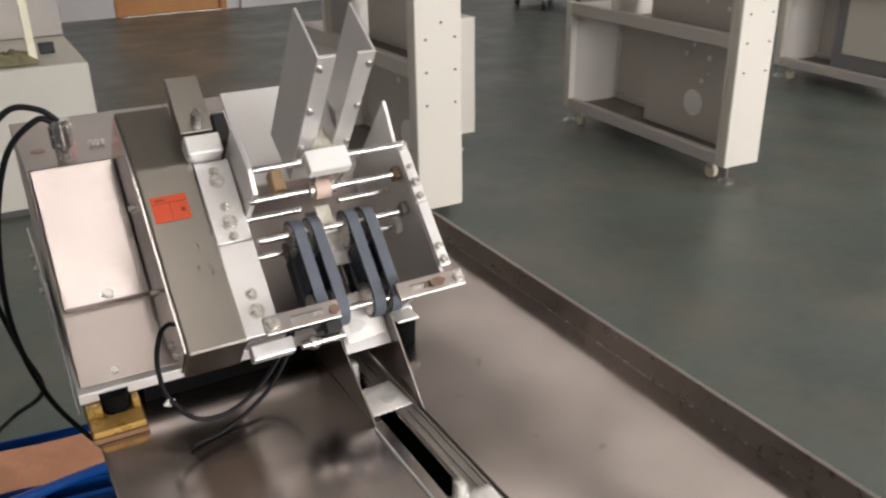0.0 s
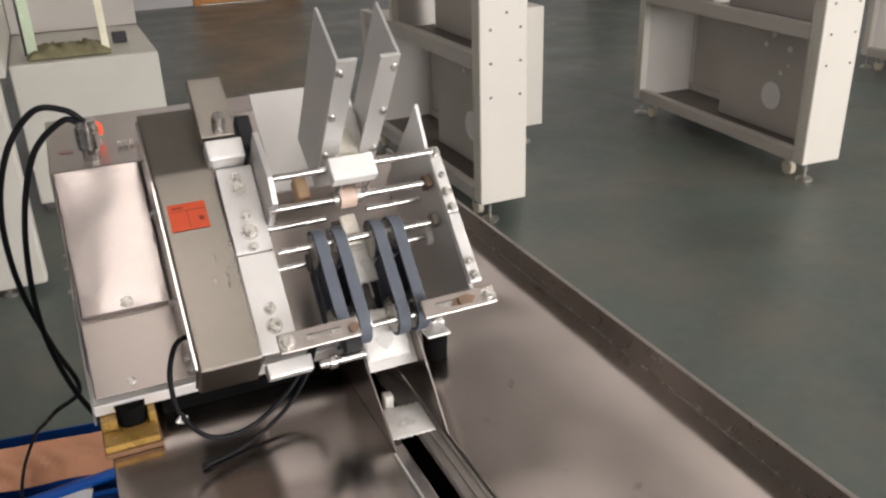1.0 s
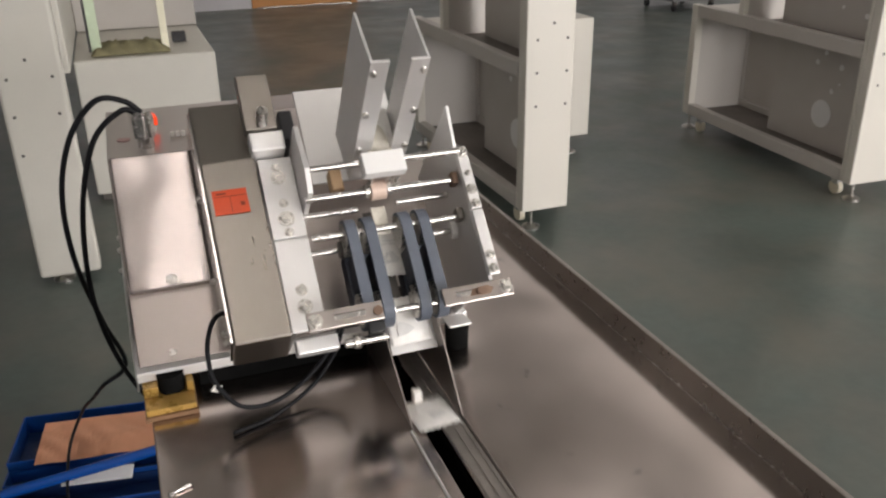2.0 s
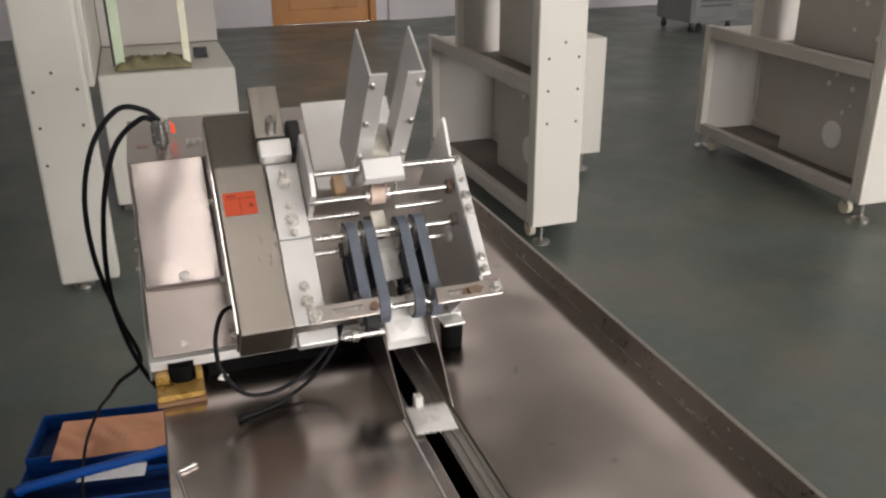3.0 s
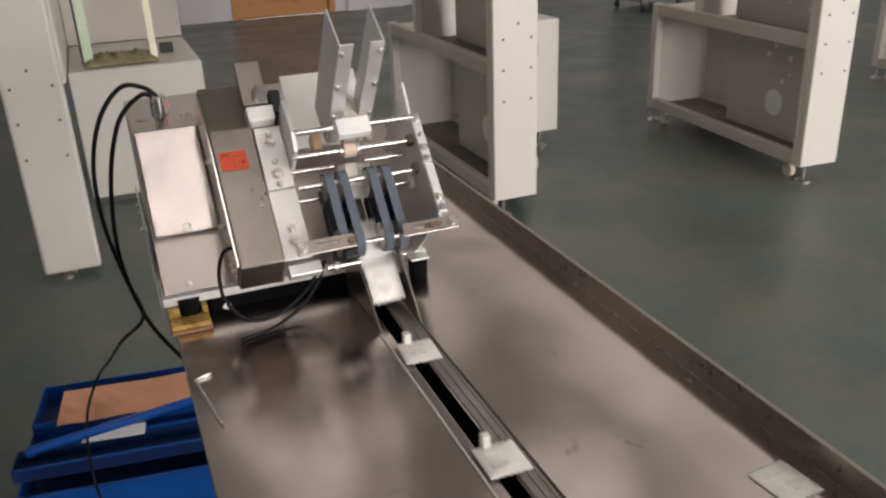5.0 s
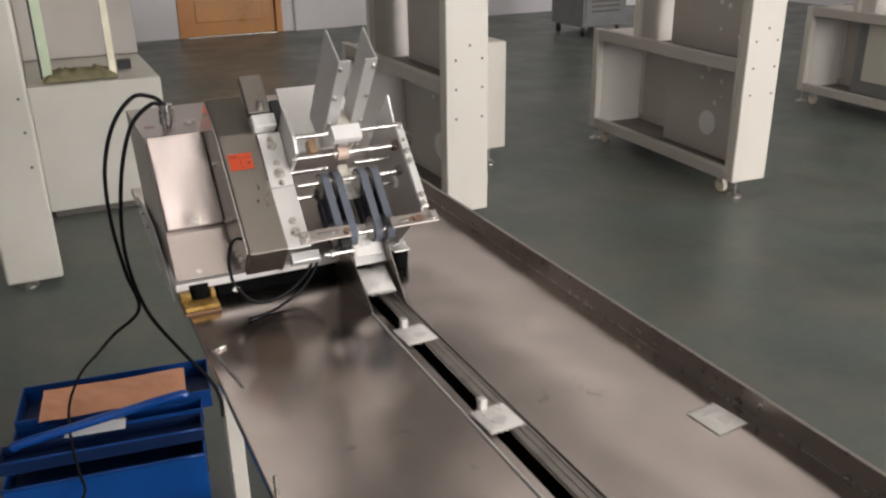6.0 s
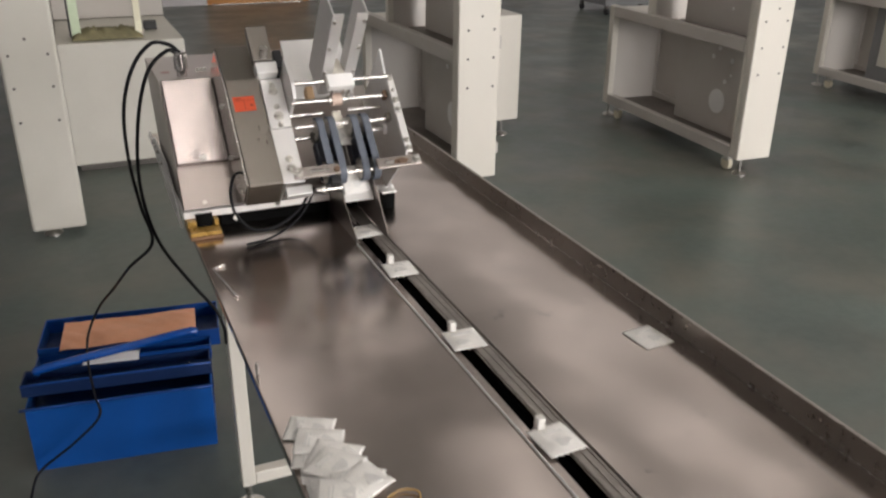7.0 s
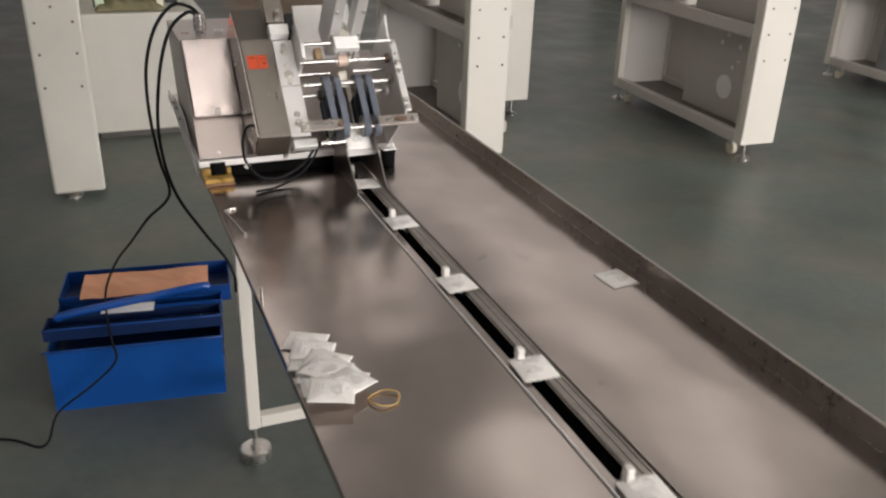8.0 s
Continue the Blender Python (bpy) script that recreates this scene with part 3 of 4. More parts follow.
def feeder():
    f = thing("friction_feeder", "stainless steel friction feeder with blue-grey belts, standing on the conveyor table", "feeder machine", DECK)
    case_side = [(0.737, 0.840), on_deck(0.226, 0), (1.095, 1.006), (1.015, 0.874), (1.005, 0.840)]
    case = part("case", world_prism(case_side, 0.025, 0.200, 0.0015), STEEL_CASE, f)
    part("sloping_plate", bm_box(0.2005, 0.36, 0.0, 0.19, -0.006, 0.0), STEEL_CASE, f)
    part("rear_box", world_prism([(0.985, 0.84), (1.02, 1.006), (1.095, 1.006), (1.005, 0.84)], 0.2005, 0.36, 0.0015), STEEL_CASE, f)
    part("base_plate", world_prism([(0.727, 0.829), (0.727, 0.8395), (1.0, 0.8395), (1.0, 0.829)], 0.022, 0.362, 0.001), ALU_BRIGHT, f, "bright aluminium base plate")
    # black filler added for the shade in the gap below the base plate
    part("gap_shade_box", world_prism([(0.736, 0.8085), (0.736, 0.8285), (0.99, 0.8285), (0.99, 0.8085)], 0.079, 0.333), BLACK_HOLLOW, f)
    panel = part("cover_panel", bm_box(0.0275, 0.1064, 0.075, 0.222, 0.0005, 0.011, 0.002), STEEL_PANEL, f, "bright brushed steel cover panel")
    screw(panel, 0.068, 0.083, 0.011)
    screw(case, 0.058, 0.012, 0.0)
    cover_side = [on_deck(-0.024, 0.055), on_deck(-0.0165, 0.110), (0.773, 1.0245), (0.838, 1.064), (0.90, 1.0062), on_deck(0.224, 0.0005), on_deck(0.02, 0.012)]
    cover = part("belt_cover", world_prism(cover_side, 0.109, 0.1605, 0.002), STEEL_COVER, f, "satin steel drive cover")
    for v, n in ((0.15, 0.045), (0.068, 0.03), (0.032, 0.04), (0.01, 0.05), (-0.004, 0.066)):
        screw(cover, 0.1067, v, n, 0.003, 0.004, (-1, 0, 0))
    part("flank_sheet", world_prism([on_deck(-0.019, 0.057), on_deck(-0.013, 0.107), (0.773, 1.021), (0.834, 1.058), (0.896, 1.0066), on_deck(0.222, 0.002), on_deck(0.022, 0.015)], 0.1068, 0.1086), FLANK, cover, "pale aluminium flank sheet")
    FACE = DECK.inverted() @ Matrix.Translation((0, 0.6435, 0.8986)) @ Matrix.Rotation(math.atan2(1.0245 - 0.8986, 0.773 - 0.6435), 4, "X") @ Matrix.Translation((0, 0.0165, 0.0006))
    part("warning_label", bm_box(0.1145, 0.1465, 0.108, 0.1335, 0.0, 0.0004, m=FACE), LABEL, cover, "orange warning label")
    for x0, x1, v0, v1 in ((0.116, 0.146, 0.1262, 0.1268), (0.130, 0.1306, 0.110, 0.126), (0.139, 0.143, 0.1155, 0.1195), (0.118, 0.127, 0.1285, 0.1305)):
        part("print_bar", bm_box(x0, x1, v0, v1, 0.0005, 0.0007, m=FACE), LABEL_INK, cover)
    bm = world_prism([(0.745, 0.8095), (0.87, 0.8125), (1.06, 0.838), (1.15, 0.852), (1.142, 0.859), (1.09, 0.856), (1.05, 0.872), (1.0, 0.8745), (0.88, 0.874), (0.80, 0.842)], 0.0195, 0.0215)
    bracket = part("side_bracket", bm, ALU, f, "grey aluminium side bracket with screws")
    for y, z in ((1.03, 0.862), (0.985, 0.864), (0.94, 0.856)):
        p = DECK.inverted() @ Vector((0.0195, y, z))
        screw(bracket, p.x, p.y, p.z, 0.0035, 0.005, (-1, 0, 0))
    # left side plate with its top flange
    part("side_plate", bm_box(0.163, 0.169, -0.01, 0.16, 0.0, 0.088), ALU, f)
    for v0, v1 in ((-0.012, 0.0785), (0.0795, 0.163)):
        fl = part("top_flange", bm_box(0.1625, 0.1955, v0, v1, 0.0885, 0.094, 0.001), ALU, f)
        for v, r in ((0.142, 0.0052), (0.152, 0.0035), (0.115, 0.0032), (0.099, 0.0055), (0.085, 0.0032), (0.027, 0.004), (0.011, 0.0052)):
            if v0 < v < v1:
                screw(fl, 0.179, v, 0.094, r)
    bracket = part("strut_bracket", bm_box(0.157, 0.190, 0.164, 0.184, 0.085, 0.112, 0.002), ALU_BRIGHT, f)
    part("black_block", bm_box(0.1905, 0.2045, 0.178, 0.210, 0.045, 0.100, 0.002), BLACK, f, "black block beside the strut bracket")
    part("strut", bm_box(0.155, 0.186, 0.186, 0.246, 0.098, 0.112, 0.0015), STEEL_COVER, f)
    part("knob", bm_cyl((0.172, 0.192, 0.112), (0.172, 0.198, 0.128), 0.0055, seg=16), SCREW, bracket)
    # peaked side plates
    part("peaked_plate", bm_prism([(0.10, 0.05), (0.105, 0.135), (0.128, 0.142), (0.176, 0.132), (0.168, 0.05)], "x", 0.1965, 0.2015, 0.0005), ALU, f)
    right = part("peaked_plate", bm_prism([(-0.004, 0.002), (-0.004, 0.128), (0.132, 0.128), (0.177, 0.138), (0.160, 0.002)], "x", 0.349, 0.3525, 0.0005), ALU, f)
    for v0, v1 in ((0.068, 0.134), (0.0, 0.067)):
        part("edge_flange", bm_box(0.349, 0.3605, v0, v1, 0.1285, 0.133, 0.001), ALU, right)
    for v, r in ((0.128, 0.0042), (0.105, 0.0022), (0.088, 0.0038), (0.073, 0.0032), (0.02, 0.0034), (0.006, 0.0036)):
        screw(right, 0.3545, v, 0.133, r)
    part("inner_collar", bm_box(0.341, 0.3485, 0.100, 0.113, 0.110, 0.124, 0.002), RUST, f, "rusty brown shaft block")
    part("inner_collar", bm_box(0.341, 0.3485, 0.066, 0.079, 0.10, 0.113, 0.002), STEEL_COVER, f)
    # slotted front bars
    for x0, x1, sx0, sx1 in ((0.172, 0.241, 0.196, 0.225), (0.299, 0.369, 0.312, 0.345)):
        bar = part("slotted_bar", bm_box(x0, x1, -0.022, -0.005, 0.128, 0.132, 0.001), STEEL_CASE, f)
        # not cut open: a bright strip for the glint, a dark one for shade
        part("slot", bm_box(sx0, sx1, -0.0155, -0.0115, 0.1318, 0.1323), CHROME, bar, "bright strip painted as the glint in the slot")
        part("slot_shade", bm_box(sx0, sx1, -0.0113, -0.0104, 0.1318, 0.1324), DARK_STEEL, bar)
        screw(bar, x0 + 0.007 if x0 < 0.25 else x1 - 0.007, -0.0135, 0.132, 0.005)
    part("brass_screw", bm_cyl((0.336, -0.0135, 0.132), (0.336, -0.0135, 0.1355), 0.004, seg=12), RUST, f, "rusty brass screw")
    part("rust_patch", bm_prism([(0.325, -0.0165), (0.345, -0.0175), (0.350, -0.012), (0.343, -0.0085), (0.328, -0.0105)], "z", 0.1321, 0.1326), RUST, f, "rust bloom on the slotted bar")
    part("brass_screw", bm_cyl((0.236, -0.014, 0.126), (0.236, -0.014, 0.1345), 0.0045, seg=14), RUST, f, "rusty brass screw")
    part("stop_wedge", bm_prism([(-0.021, 0.127), (-0.004, 0.127), (-0.012, 0.107)], "x", 0.340, 0.352), DARK_STEEL, f)
    # shafts
    shaft(f, 0.2015, 0.349, 0.1265, 0.140, 0.0032)
    shaft(f, 0.1962, 0.349, 0.106, 0.118, 0.0034)
    shaft(f, 0.1962, 0.25, 0.100, 0.088, 0.003)
    shaft(f, 0.290, 0.345, 0.102, 0.088, 0.003)
    shaft(f, 0.1962, 0.349, 0.071, 0.106, 0.0034)
    shaft(f, 0.1962, 0.232, 0.063, 0.083, 0.003)
    shaft(f, 0.312, 0.345, 0.065, 0.083, 0.003)
    shaft(f, 0.238, 0.347, -0.011, 0.108, 0.003)
    part("collar", bm_cyl((0.340, 0.065, 0.083), (0.3455, 0.065, 0.083), 0.0085, seg=18), WHITE_BLOCK, f)
    part("collar", bm_cyl((0.224, 0.063, 0.083), (0.231, 0.063, 0.083), 0.0085, seg=18), DARK_STEEL, f)
    # belts on pulleys
    for u in (0.233, 0.251, 0.287, 0.305):
        part("belt", belt_loop(u, 0.0105, -0.004, 0.067, 0.0985, 0.0165, 0.003), BELT, f, "blue-grey rubber feed belt")
        for v in (0.067, -0.004):
            bm = bmesh.new()
            cyl(bm, (-0.0065, 0, 0), (0.0065, 0, 0), 0.0162, 24)
            for k in range(5):
                a = 2 * math.pi * k / 5
                cyl(bm, (-0.0072, 0.0105 * math.cos(a), 0.0105 * math.sin(a)), (0.0072, 0.0105 * math.cos(a), 0.0105 * math.sin(a)), 0.0016, 8)
            p = part("pulley", bm, SCREW, f)
            p.matrix_basis = pose(u, v, 0.0985)
            PULLEYS.append((p, u, v))
    for u in (0.233, 0.251, 0.287, 0.305):
        part("belt_carrier", bm_box(u - 0.0046, u + 0.0046, 0.014, 0.049, 0.086, 0.112, 0.002), NAVY_BELT, f, "dark carrier inside the belt")
        part("belt_bed", bm_box(u - 0.0055, u + 0.0045, -0.004, 0.06, 0.058, 0.0805, 0.004), NAVY_BELT, f, "dark navy bed below the belt")
    part("slide_strip", bm_box(0.2575, 0.2755, -0.017, 0.10, 0.073, 0.0755), DARK_STEEL, f, "dark slide plate between the belts")
    # mouth of the slide and its pick-up block
    part("slide_mouth", bm_prism([(0.254, -0.047), (0.300, -0.047), (0.300, -0.018), (0.254, -0.018)], "z", 0.0735, 0.0755), ALU_BRIGHT, f)
    block = part("gate_block", bm_box(0.2495, 0.2905, 0.110, 0.132, 0.138, 0.1515, 0.0012), WHITE_BLOCK, f, "white gate block on the upper shaft")
    for u in (0.258, 0.276, 0.284):
        part("gate_pin", bm_cyl((u, 0.108, 0.118), (u, 0.112, 0.138), 0.0026, seg=10), SCREW, block)
    part("retard_roller", bm_cyl((0.2585, 0.106, 0.118), (0.2735, 0.106, 0.118), 0.0095, seg=24), PEACH, f, "peach rubber retard roller")
    for u in (0.2535, 0.275):
        part("roller_collar", bm_cyl((u, 0.106, 0.118), (u + 0.0045, 0.106, 0.118), 0.0065, seg=18), SCREW, f)
    part("wedge", bm_box(0.226, 0.238, 0.115, 0.139, 0.090, 0.108, 0.002), TAN, f, "tan wooden wedge")
    part("tongue", bm_prism([(0.259, 0.133), (0.284, 0.133), (0.279, 0.158), (0.270, 0.172), (0.263, 0.158)], "z", 0.1385, 0.1415, 0.0005), HAZY, f, "hazy acrylic feed tongue")
    part("retard_strip", bm_box(0.259, 0.2735, 0.066, 0.0945, 0.1005, 0.1035, 0.0008), HAZY, f, "hazy acrylic strip below the roller")
    # stack guides, leaning back a little from the deck's normal
    lean = pose(0, 0.139, 0.14, -12)
    for x, s in ((0.2465, 1), (0.2995, -1)):
        g = part("stack_guide", bm_box(min(x, x + s * 0.017), max(x, x + s * 0.017), -0.0015, 0.0015, -0.045, 0.121, 0.0004, m=lean), ALU, f, "tall folded aluminium stack guide")
        part("guide_side", bm_box(min(x, x + s * 0.0025), max(x, x + s * 0.0025), 0.0015, 0.057, -0.045, 0.121, 0.0004, m=lean), ALU, g)
        for n in (0.108, 0.055, 0.004):
            bm = bmesh.new()
            cyl(bm, (x + s * 0.004, -0.004, n), (x + s * 0.004, -0.0015, n), 0.003, 12)
            bm.transform(lean)
            part("screw", bm, SCREW, g)
    back = bmesh.new()
    prism(back, [(0.221, 0.15), (0.322, 0.15), (0.322, 0.258), (0.221, 0.258)], "z", 0.042, 0.046)
    part("back_plate", back, ALU, f, "pale aluminium back plate")
    # sensor under the left bar
    part("sensor_bracket", bm_box(0.163, 0.202, -0.034, -0.020, 0.085, 0.100, 0.0015), ALU_BRIGHT, f)
    part("sensor", bm_cyl((0.206, -0.033, 0.105), (0.246, -0.033, 0.105), 0.0042, seg=16), CHROME, f, "bright sensor barrel")
    part("sensor_nut", bm_cyl((0.214, -0.033, 0.105), (0.220, -0.033, 0.105), 0.0068, seg=6), SCREW, f)
    part("sensor_head", bm_box(0.228, 0.243, -0.030, -0.020, 0.108, 0.120, 0.001), BLACK, f)
    # rubber feet (upright)
    for x, y in ((0.052, 0.752), (0.3455, 0.7155), (0.06, 0.97), (0.349, 0.97)):
        bm = bmesh.new()
        z0 = 0.8285 if (x < 0.1 and y < 1) else TZ + 0.0005
        if z0 > 0.82:
            cyl(bm, (x, y - 0.0245, TZ + 0.0087), (x, y - 0.0245, 0.836), 0.0118, 20, 0.013)
        else:
            cyl(bm, (x, y, z0), (x, y, 0.836 if y < 0.72 else 0.829), 0.012, 20, 0.013)
        bm.transform(DECK.inverted())
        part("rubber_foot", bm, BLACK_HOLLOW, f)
    bm = bmesh.new()
    box(bm, 0.333, 0.358, 0.703, 0.728, 0.8365, 0.839, 0.0008)
    bm.transform(DECK.inverted())
    part("foot_plate", bm, ALU_BRIGHT, f)
    # cable connector on the flat top
    bm = bmesh.new()
    cyl(bm, (0.066, 0.917, 1.006), (0.066, 0.917, 1.018), 0.0085, 20)
    cyl(bm, (0.066, 0.917, 1.018), (0.066, 0.917, 1.04), 0.0112, 24)
    cyl(bm, (0.066, 0.917, 1.04), (0.066, 0.917, 1.046), 0.0095, 24)
    bm.transform(DECK.inverted())
    con = part("connector", bm, CHROME, f, "chrome cable connector")
    bm = bmesh.new()
    cyl(bm, (0.077, 0.986, 1.0062), (0.077, 0.986, 1.012), 0.004, 14)
    bm.transform(DECK.inverted())
    stem = part("lamp_stem", bm, CHROME, f)
    bm = bmesh.new()
    cyl(bm, (0.077, 0.986, 1.0122), (0.077, 0.986, 1.021), 0.0055, 16)
    cyl(bm, (0.077, 0.986, 1.021), (0.077, 0.986, 1.0255), 0.0055, 16, 0.0025)
    bm.transform(DECK.inverted())
    part("signal_lamp", bm, LED, stem, "small lit red signal lamp")
    bm = bmesh.new()
    for x in (0.095, 0.101, 0.107):
        box(bm, x - 0.002, x + 0.002, 0.945, 0.949, 1.0062, 1.012, 0.0005)
    bm.transform(DECK.inverted())
    part("terminal_strip", bm, PEG, f)
    bm = bmesh.new()
    cyl(bm, (0.043, 0.955, 1.0061), (0.043, 0.955, 1.0068), 0.0075, 18)
    bm.transform(DECK.inverted())
    part("red_mark", bm, FADED_RED, f)
    return f


feeder()


def spacer_block():
    b = thing("spacer_block", "yellow taped wooden spacer block under the feeder foot", "block", pose(0, 0, 0))
    part("slip", bm_box(0.025, 0.073, 0.688, 0.752, TZ + 0.0003, TZ + 0.0052, 0.0008), WOOD, b, "brown wooden slip")
    bm = bmesh.new()
    box(bm, 0.026, 0.0715, 0.690, 0.7135, TZ + 0.0054, TZ + 0.0115, 0.001)
    box(bm, 0.0395, 0.0652, 0.7137, 0.750, TZ + 0.0054, TZ + 0.0085)
    part("block", bm, GOLD, b)
    part("tape_wrap", bm_box(0.0255, 0.0392, 0.716, 0.750, TZ + 0.0054, TZ + 0.0200, 0.001), GOLD, b, "yellow tape wrapped over the side")
    part("tape_wrap", bm_box(0.0655, 0.0720, 0.716, 0.750, TZ + 0.0054, TZ + 0.0200, 0.001), GOLD, b)


spacer_block()

# ---- cables ----
solid("signal_cable", bm_tube([(0.066, 0.917, 1.044), (0.050, 0.918, 1.058), (0.022, 0.92, 1.060), (-0.010, 0.93, 1.02), (-0.03, 0.945, 0.95), (-0.032, 0.97, 0.86), (-0.02, 1.03, 0.75), (-0.006, 1.08, 0.656),
                               (-0.050, 1.20, 0.56), (-0.085, 1.37, 0.44), (-0.125, 1.52, 0.325), (-0.160, 1.525, 0.252), (-0.168, 1.43, 0.226), (-0.163, 1.33, 0.196), (-0.160, 1.285, 0.165), (-0.22, 1.30, 0.10), (-0.31, 1.31, 0.03), (-0.345, 1.221, 0.004), (-0.443, 1.284, 0.004), (-0.70, 1.33, 0.004)], 0.0031),
      CABLE, "black cable looping from the feeder down to the floor", "cable")
solid("power_cable", bm_tube([(0.062, 0.915, 1.044), (0.045, 0.915, 1.048), (0.012, 0.918, 1.015), (-0.012, 0.928, 0.93), (-0.02, 0.96, 0.81), (0.0, 0.985, 0.695), (0.046, 0.988, 0.604), (0.085, 0.985, 0.54), (0.098, 0.978, 0.50), (0.100, 0.985, 0.46)], 0.0031),
      CABLE, "black cable looping from the feeder to the table leg", "cable")
solid("motor_cable", bm_tube([(0.112, 0.705, 0.902), (0.098, 0.695, 0.900), (0.089, 0.682, 0.885), (0.087, 0.672, 0.868), (0.090, 0.662, 0.852), (0.110, 0.652, 0.829), (0.146, 0.658, 0.825), (0.187, 0.68, 0.838), (0.215, 0.70, 0.862)], 0.0022),
      CABLE, "thick black cable hanging under the feeder's drive cover", "cable")
solid("sensor_cable", bm_tube([(0.216, 0.69, 0.868), (0.205, 0.685, 0.845), (0.178, 0.672, 0.822), (0.136, 0.652, TZ + 0.003), (0.098, 0.640, TZ + 0.003)], 0.0020),
      CABLE, "thin black cable curling on the steel table", "cable")
solid("cable_tie", bm_box(-0.003, 0.006, -0.0012, 0.0012, -0.004, 0.004, 0.001, m=pose(0.089, 0.6615, 0.848, 20, 35, 30)), PEG, "white cable tie on the black cable", "cable tie")

# ---- loose things on the table ----
solid("hex_key", bm_tube([(0.056, 0.583, TZ + 0.002), (0.041, 0.577, TZ + 0.002), (0.0385, 0.574, TZ + 0.002), (0.0388, 0.570, TZ + 0.002), (0.052, 0.480, TZ + 0.002)], 0.0017, 6, 6), CHROME, "bright steel hex key lying on the table", "hex key")
band_bm = bm_tube([(0.0155 * math.cos(a) * (1 + 0.1 * math.sin(3 * a)), 0.0135 * math.sin(a), 0.001 * (1 + math.sin(2 * a))) for a in (2 * math.pi * k / 16 for k in range(17))], 0.0009, 3, 6)
solid("rubber_band", band_bm, BAND, "amber rubber band lying beside the sachets", "rubber band", m=pose(0.108, 0.031, TZ + 0.0012))
solid("bolt", bm_cyl((0.036, 0.287, TZ), (0.036, 0.287, TZ + 0.014), 0.002, seg=10), SCREW, "small upright bolt at the table's edge", "bolt")


def sachet_mesh(seed):
    """A flat square sachet: puffed middle, crimped rim with zigzag ends."""
    rnd = random.Random(seed)
    bm = bmesh.new()
    n = 14
    half, tall = 0.0205, 0.0232
    top, low = [], []
    for i in range(n + 1):
        for j in range(n + 1):
            a, b = 2 * i / n - 1, 2 * j / n - 1
            x, y = a * half, b * tall
            if j in (0, n):
                y += 0.0006 * (1 if i % 2 else -1)
            puff = max(0.0, 1 - abs(a / 0.82) ** 4) * max(0.0, 1 - abs(b / 0.8) ** 4)
            w = noise.noise(Vector((a * 2.3 + seed * 7, b * 2.3, seed)))
            crimp = 0.00025 * (1 if i % 2 else -1) if abs(b) > 0.82 else 0
            z = puff * (0.0020 + 0.0009 * w) + crimp + 0.0006
            top.append(bm.verts.new((x, y, z)))
            low.append(bm.verts.new((x, y, min(z - 0.0004, 0.0002 + 0 * puff))))
    for i in range(n):
        for j in range(n):
            k = i * (n + 1) + j
            q = (k, k + n + 1, k + n + 2, k + 1)
            f = bm.faces.new([top[v] for v in q])
            f.smooth = True
            bm.faces.new([low[v] for v in q[::-1]])
    rim = [i * (n + 1) for i in range(n)] + [n * (n + 1) + j for j in range(n)] + [(n - i) * (n + 1) + n for i in range(n)] + [n - j for j in range(n)]
    for a, b in zip(rim, rim[1:] + rim[:1]):
        bm.faces.new((top[a], low[a], low[b], top[b]))
    bmesh.ops.recalc_face_normals(bm, faces=list(bm.faces))
    me = bpy.data.meshes.new("film")
    bm.to_mesh(me)
    bm.free()
    me.materials.append(SACHET)
    pm = bmesh.new()
    for k in range(2):
        y = 0.0125 - 0.0035 * k
        w = rnd.uniform(0.006, 0.012)
        box(pm, -w, w, y - 0.001, y + 0.001, 0.0020, 0.0027)
    px, py = rnd.uniform(-0.006, 0.006), rnd.uniform(-0.009, -0.003)
    blot = cyl(pm, (0, 0, 0.0022), (0, 0, 0.0029), 1.0, 9)
    for v in blot:
        k = 1 + 0.25 * math.sin(3 * math.atan2(v.co.y, v.co.x) + seed)
        v.co = Vector((px + v.co.x * 0.0085 * k, py + v.co.y * 0.0065 * k, v.co.z))
    pe = bpy.data.meshes.new("print_patch")
    pm.to_mesh(pe)
    pm.free()
    pe.materials.append(SACHET_INK)
    return me, pe


SACHET_SHAPES = [sachet_mesh(s) for s in range(4)]


def sachet(i, label, group):
    me, pe = SACHET_SHAPES[i % 4]
    s = thing("sachet", label, "sachet", None, group)
    film = new("film", me)
    film.parent = s
    patch = new("print_patch", pe)
    patch.parent = film
    return s


one = sachet(1, "white sachet lying alone on the steel table", "")
one.matrix_basis = pose(0.481, 0.188, TZ + 0.0006, 0, 0, 5)
rnd = random.Random(5)
for i, (x, y, a) in enumerate(((0.061, 0.166, 63), (0.058, 0.100, 80), (0.056, 0.120, 70), (0.057, 0.076, 85), (0.062, 0.137, 68), (0.069, 0.108, 55),
                               (0.058, 0.060, 82), (0.073, 0.086, 20), (0.064, 0.092, 40), (0.074, 0.064, 52), (0.077, 0.056, 118), (0.058, 0.046, 70))):
    s = sachet(i, "white printed sachet in a loose overlapping pile", "pile of sachets")
    s.matrix_basis = pose(x, y, TZ + 0.0008 + 0.00115 * i, rnd.uniform(-3, 3), rnd.uniform(-2, 3), a)


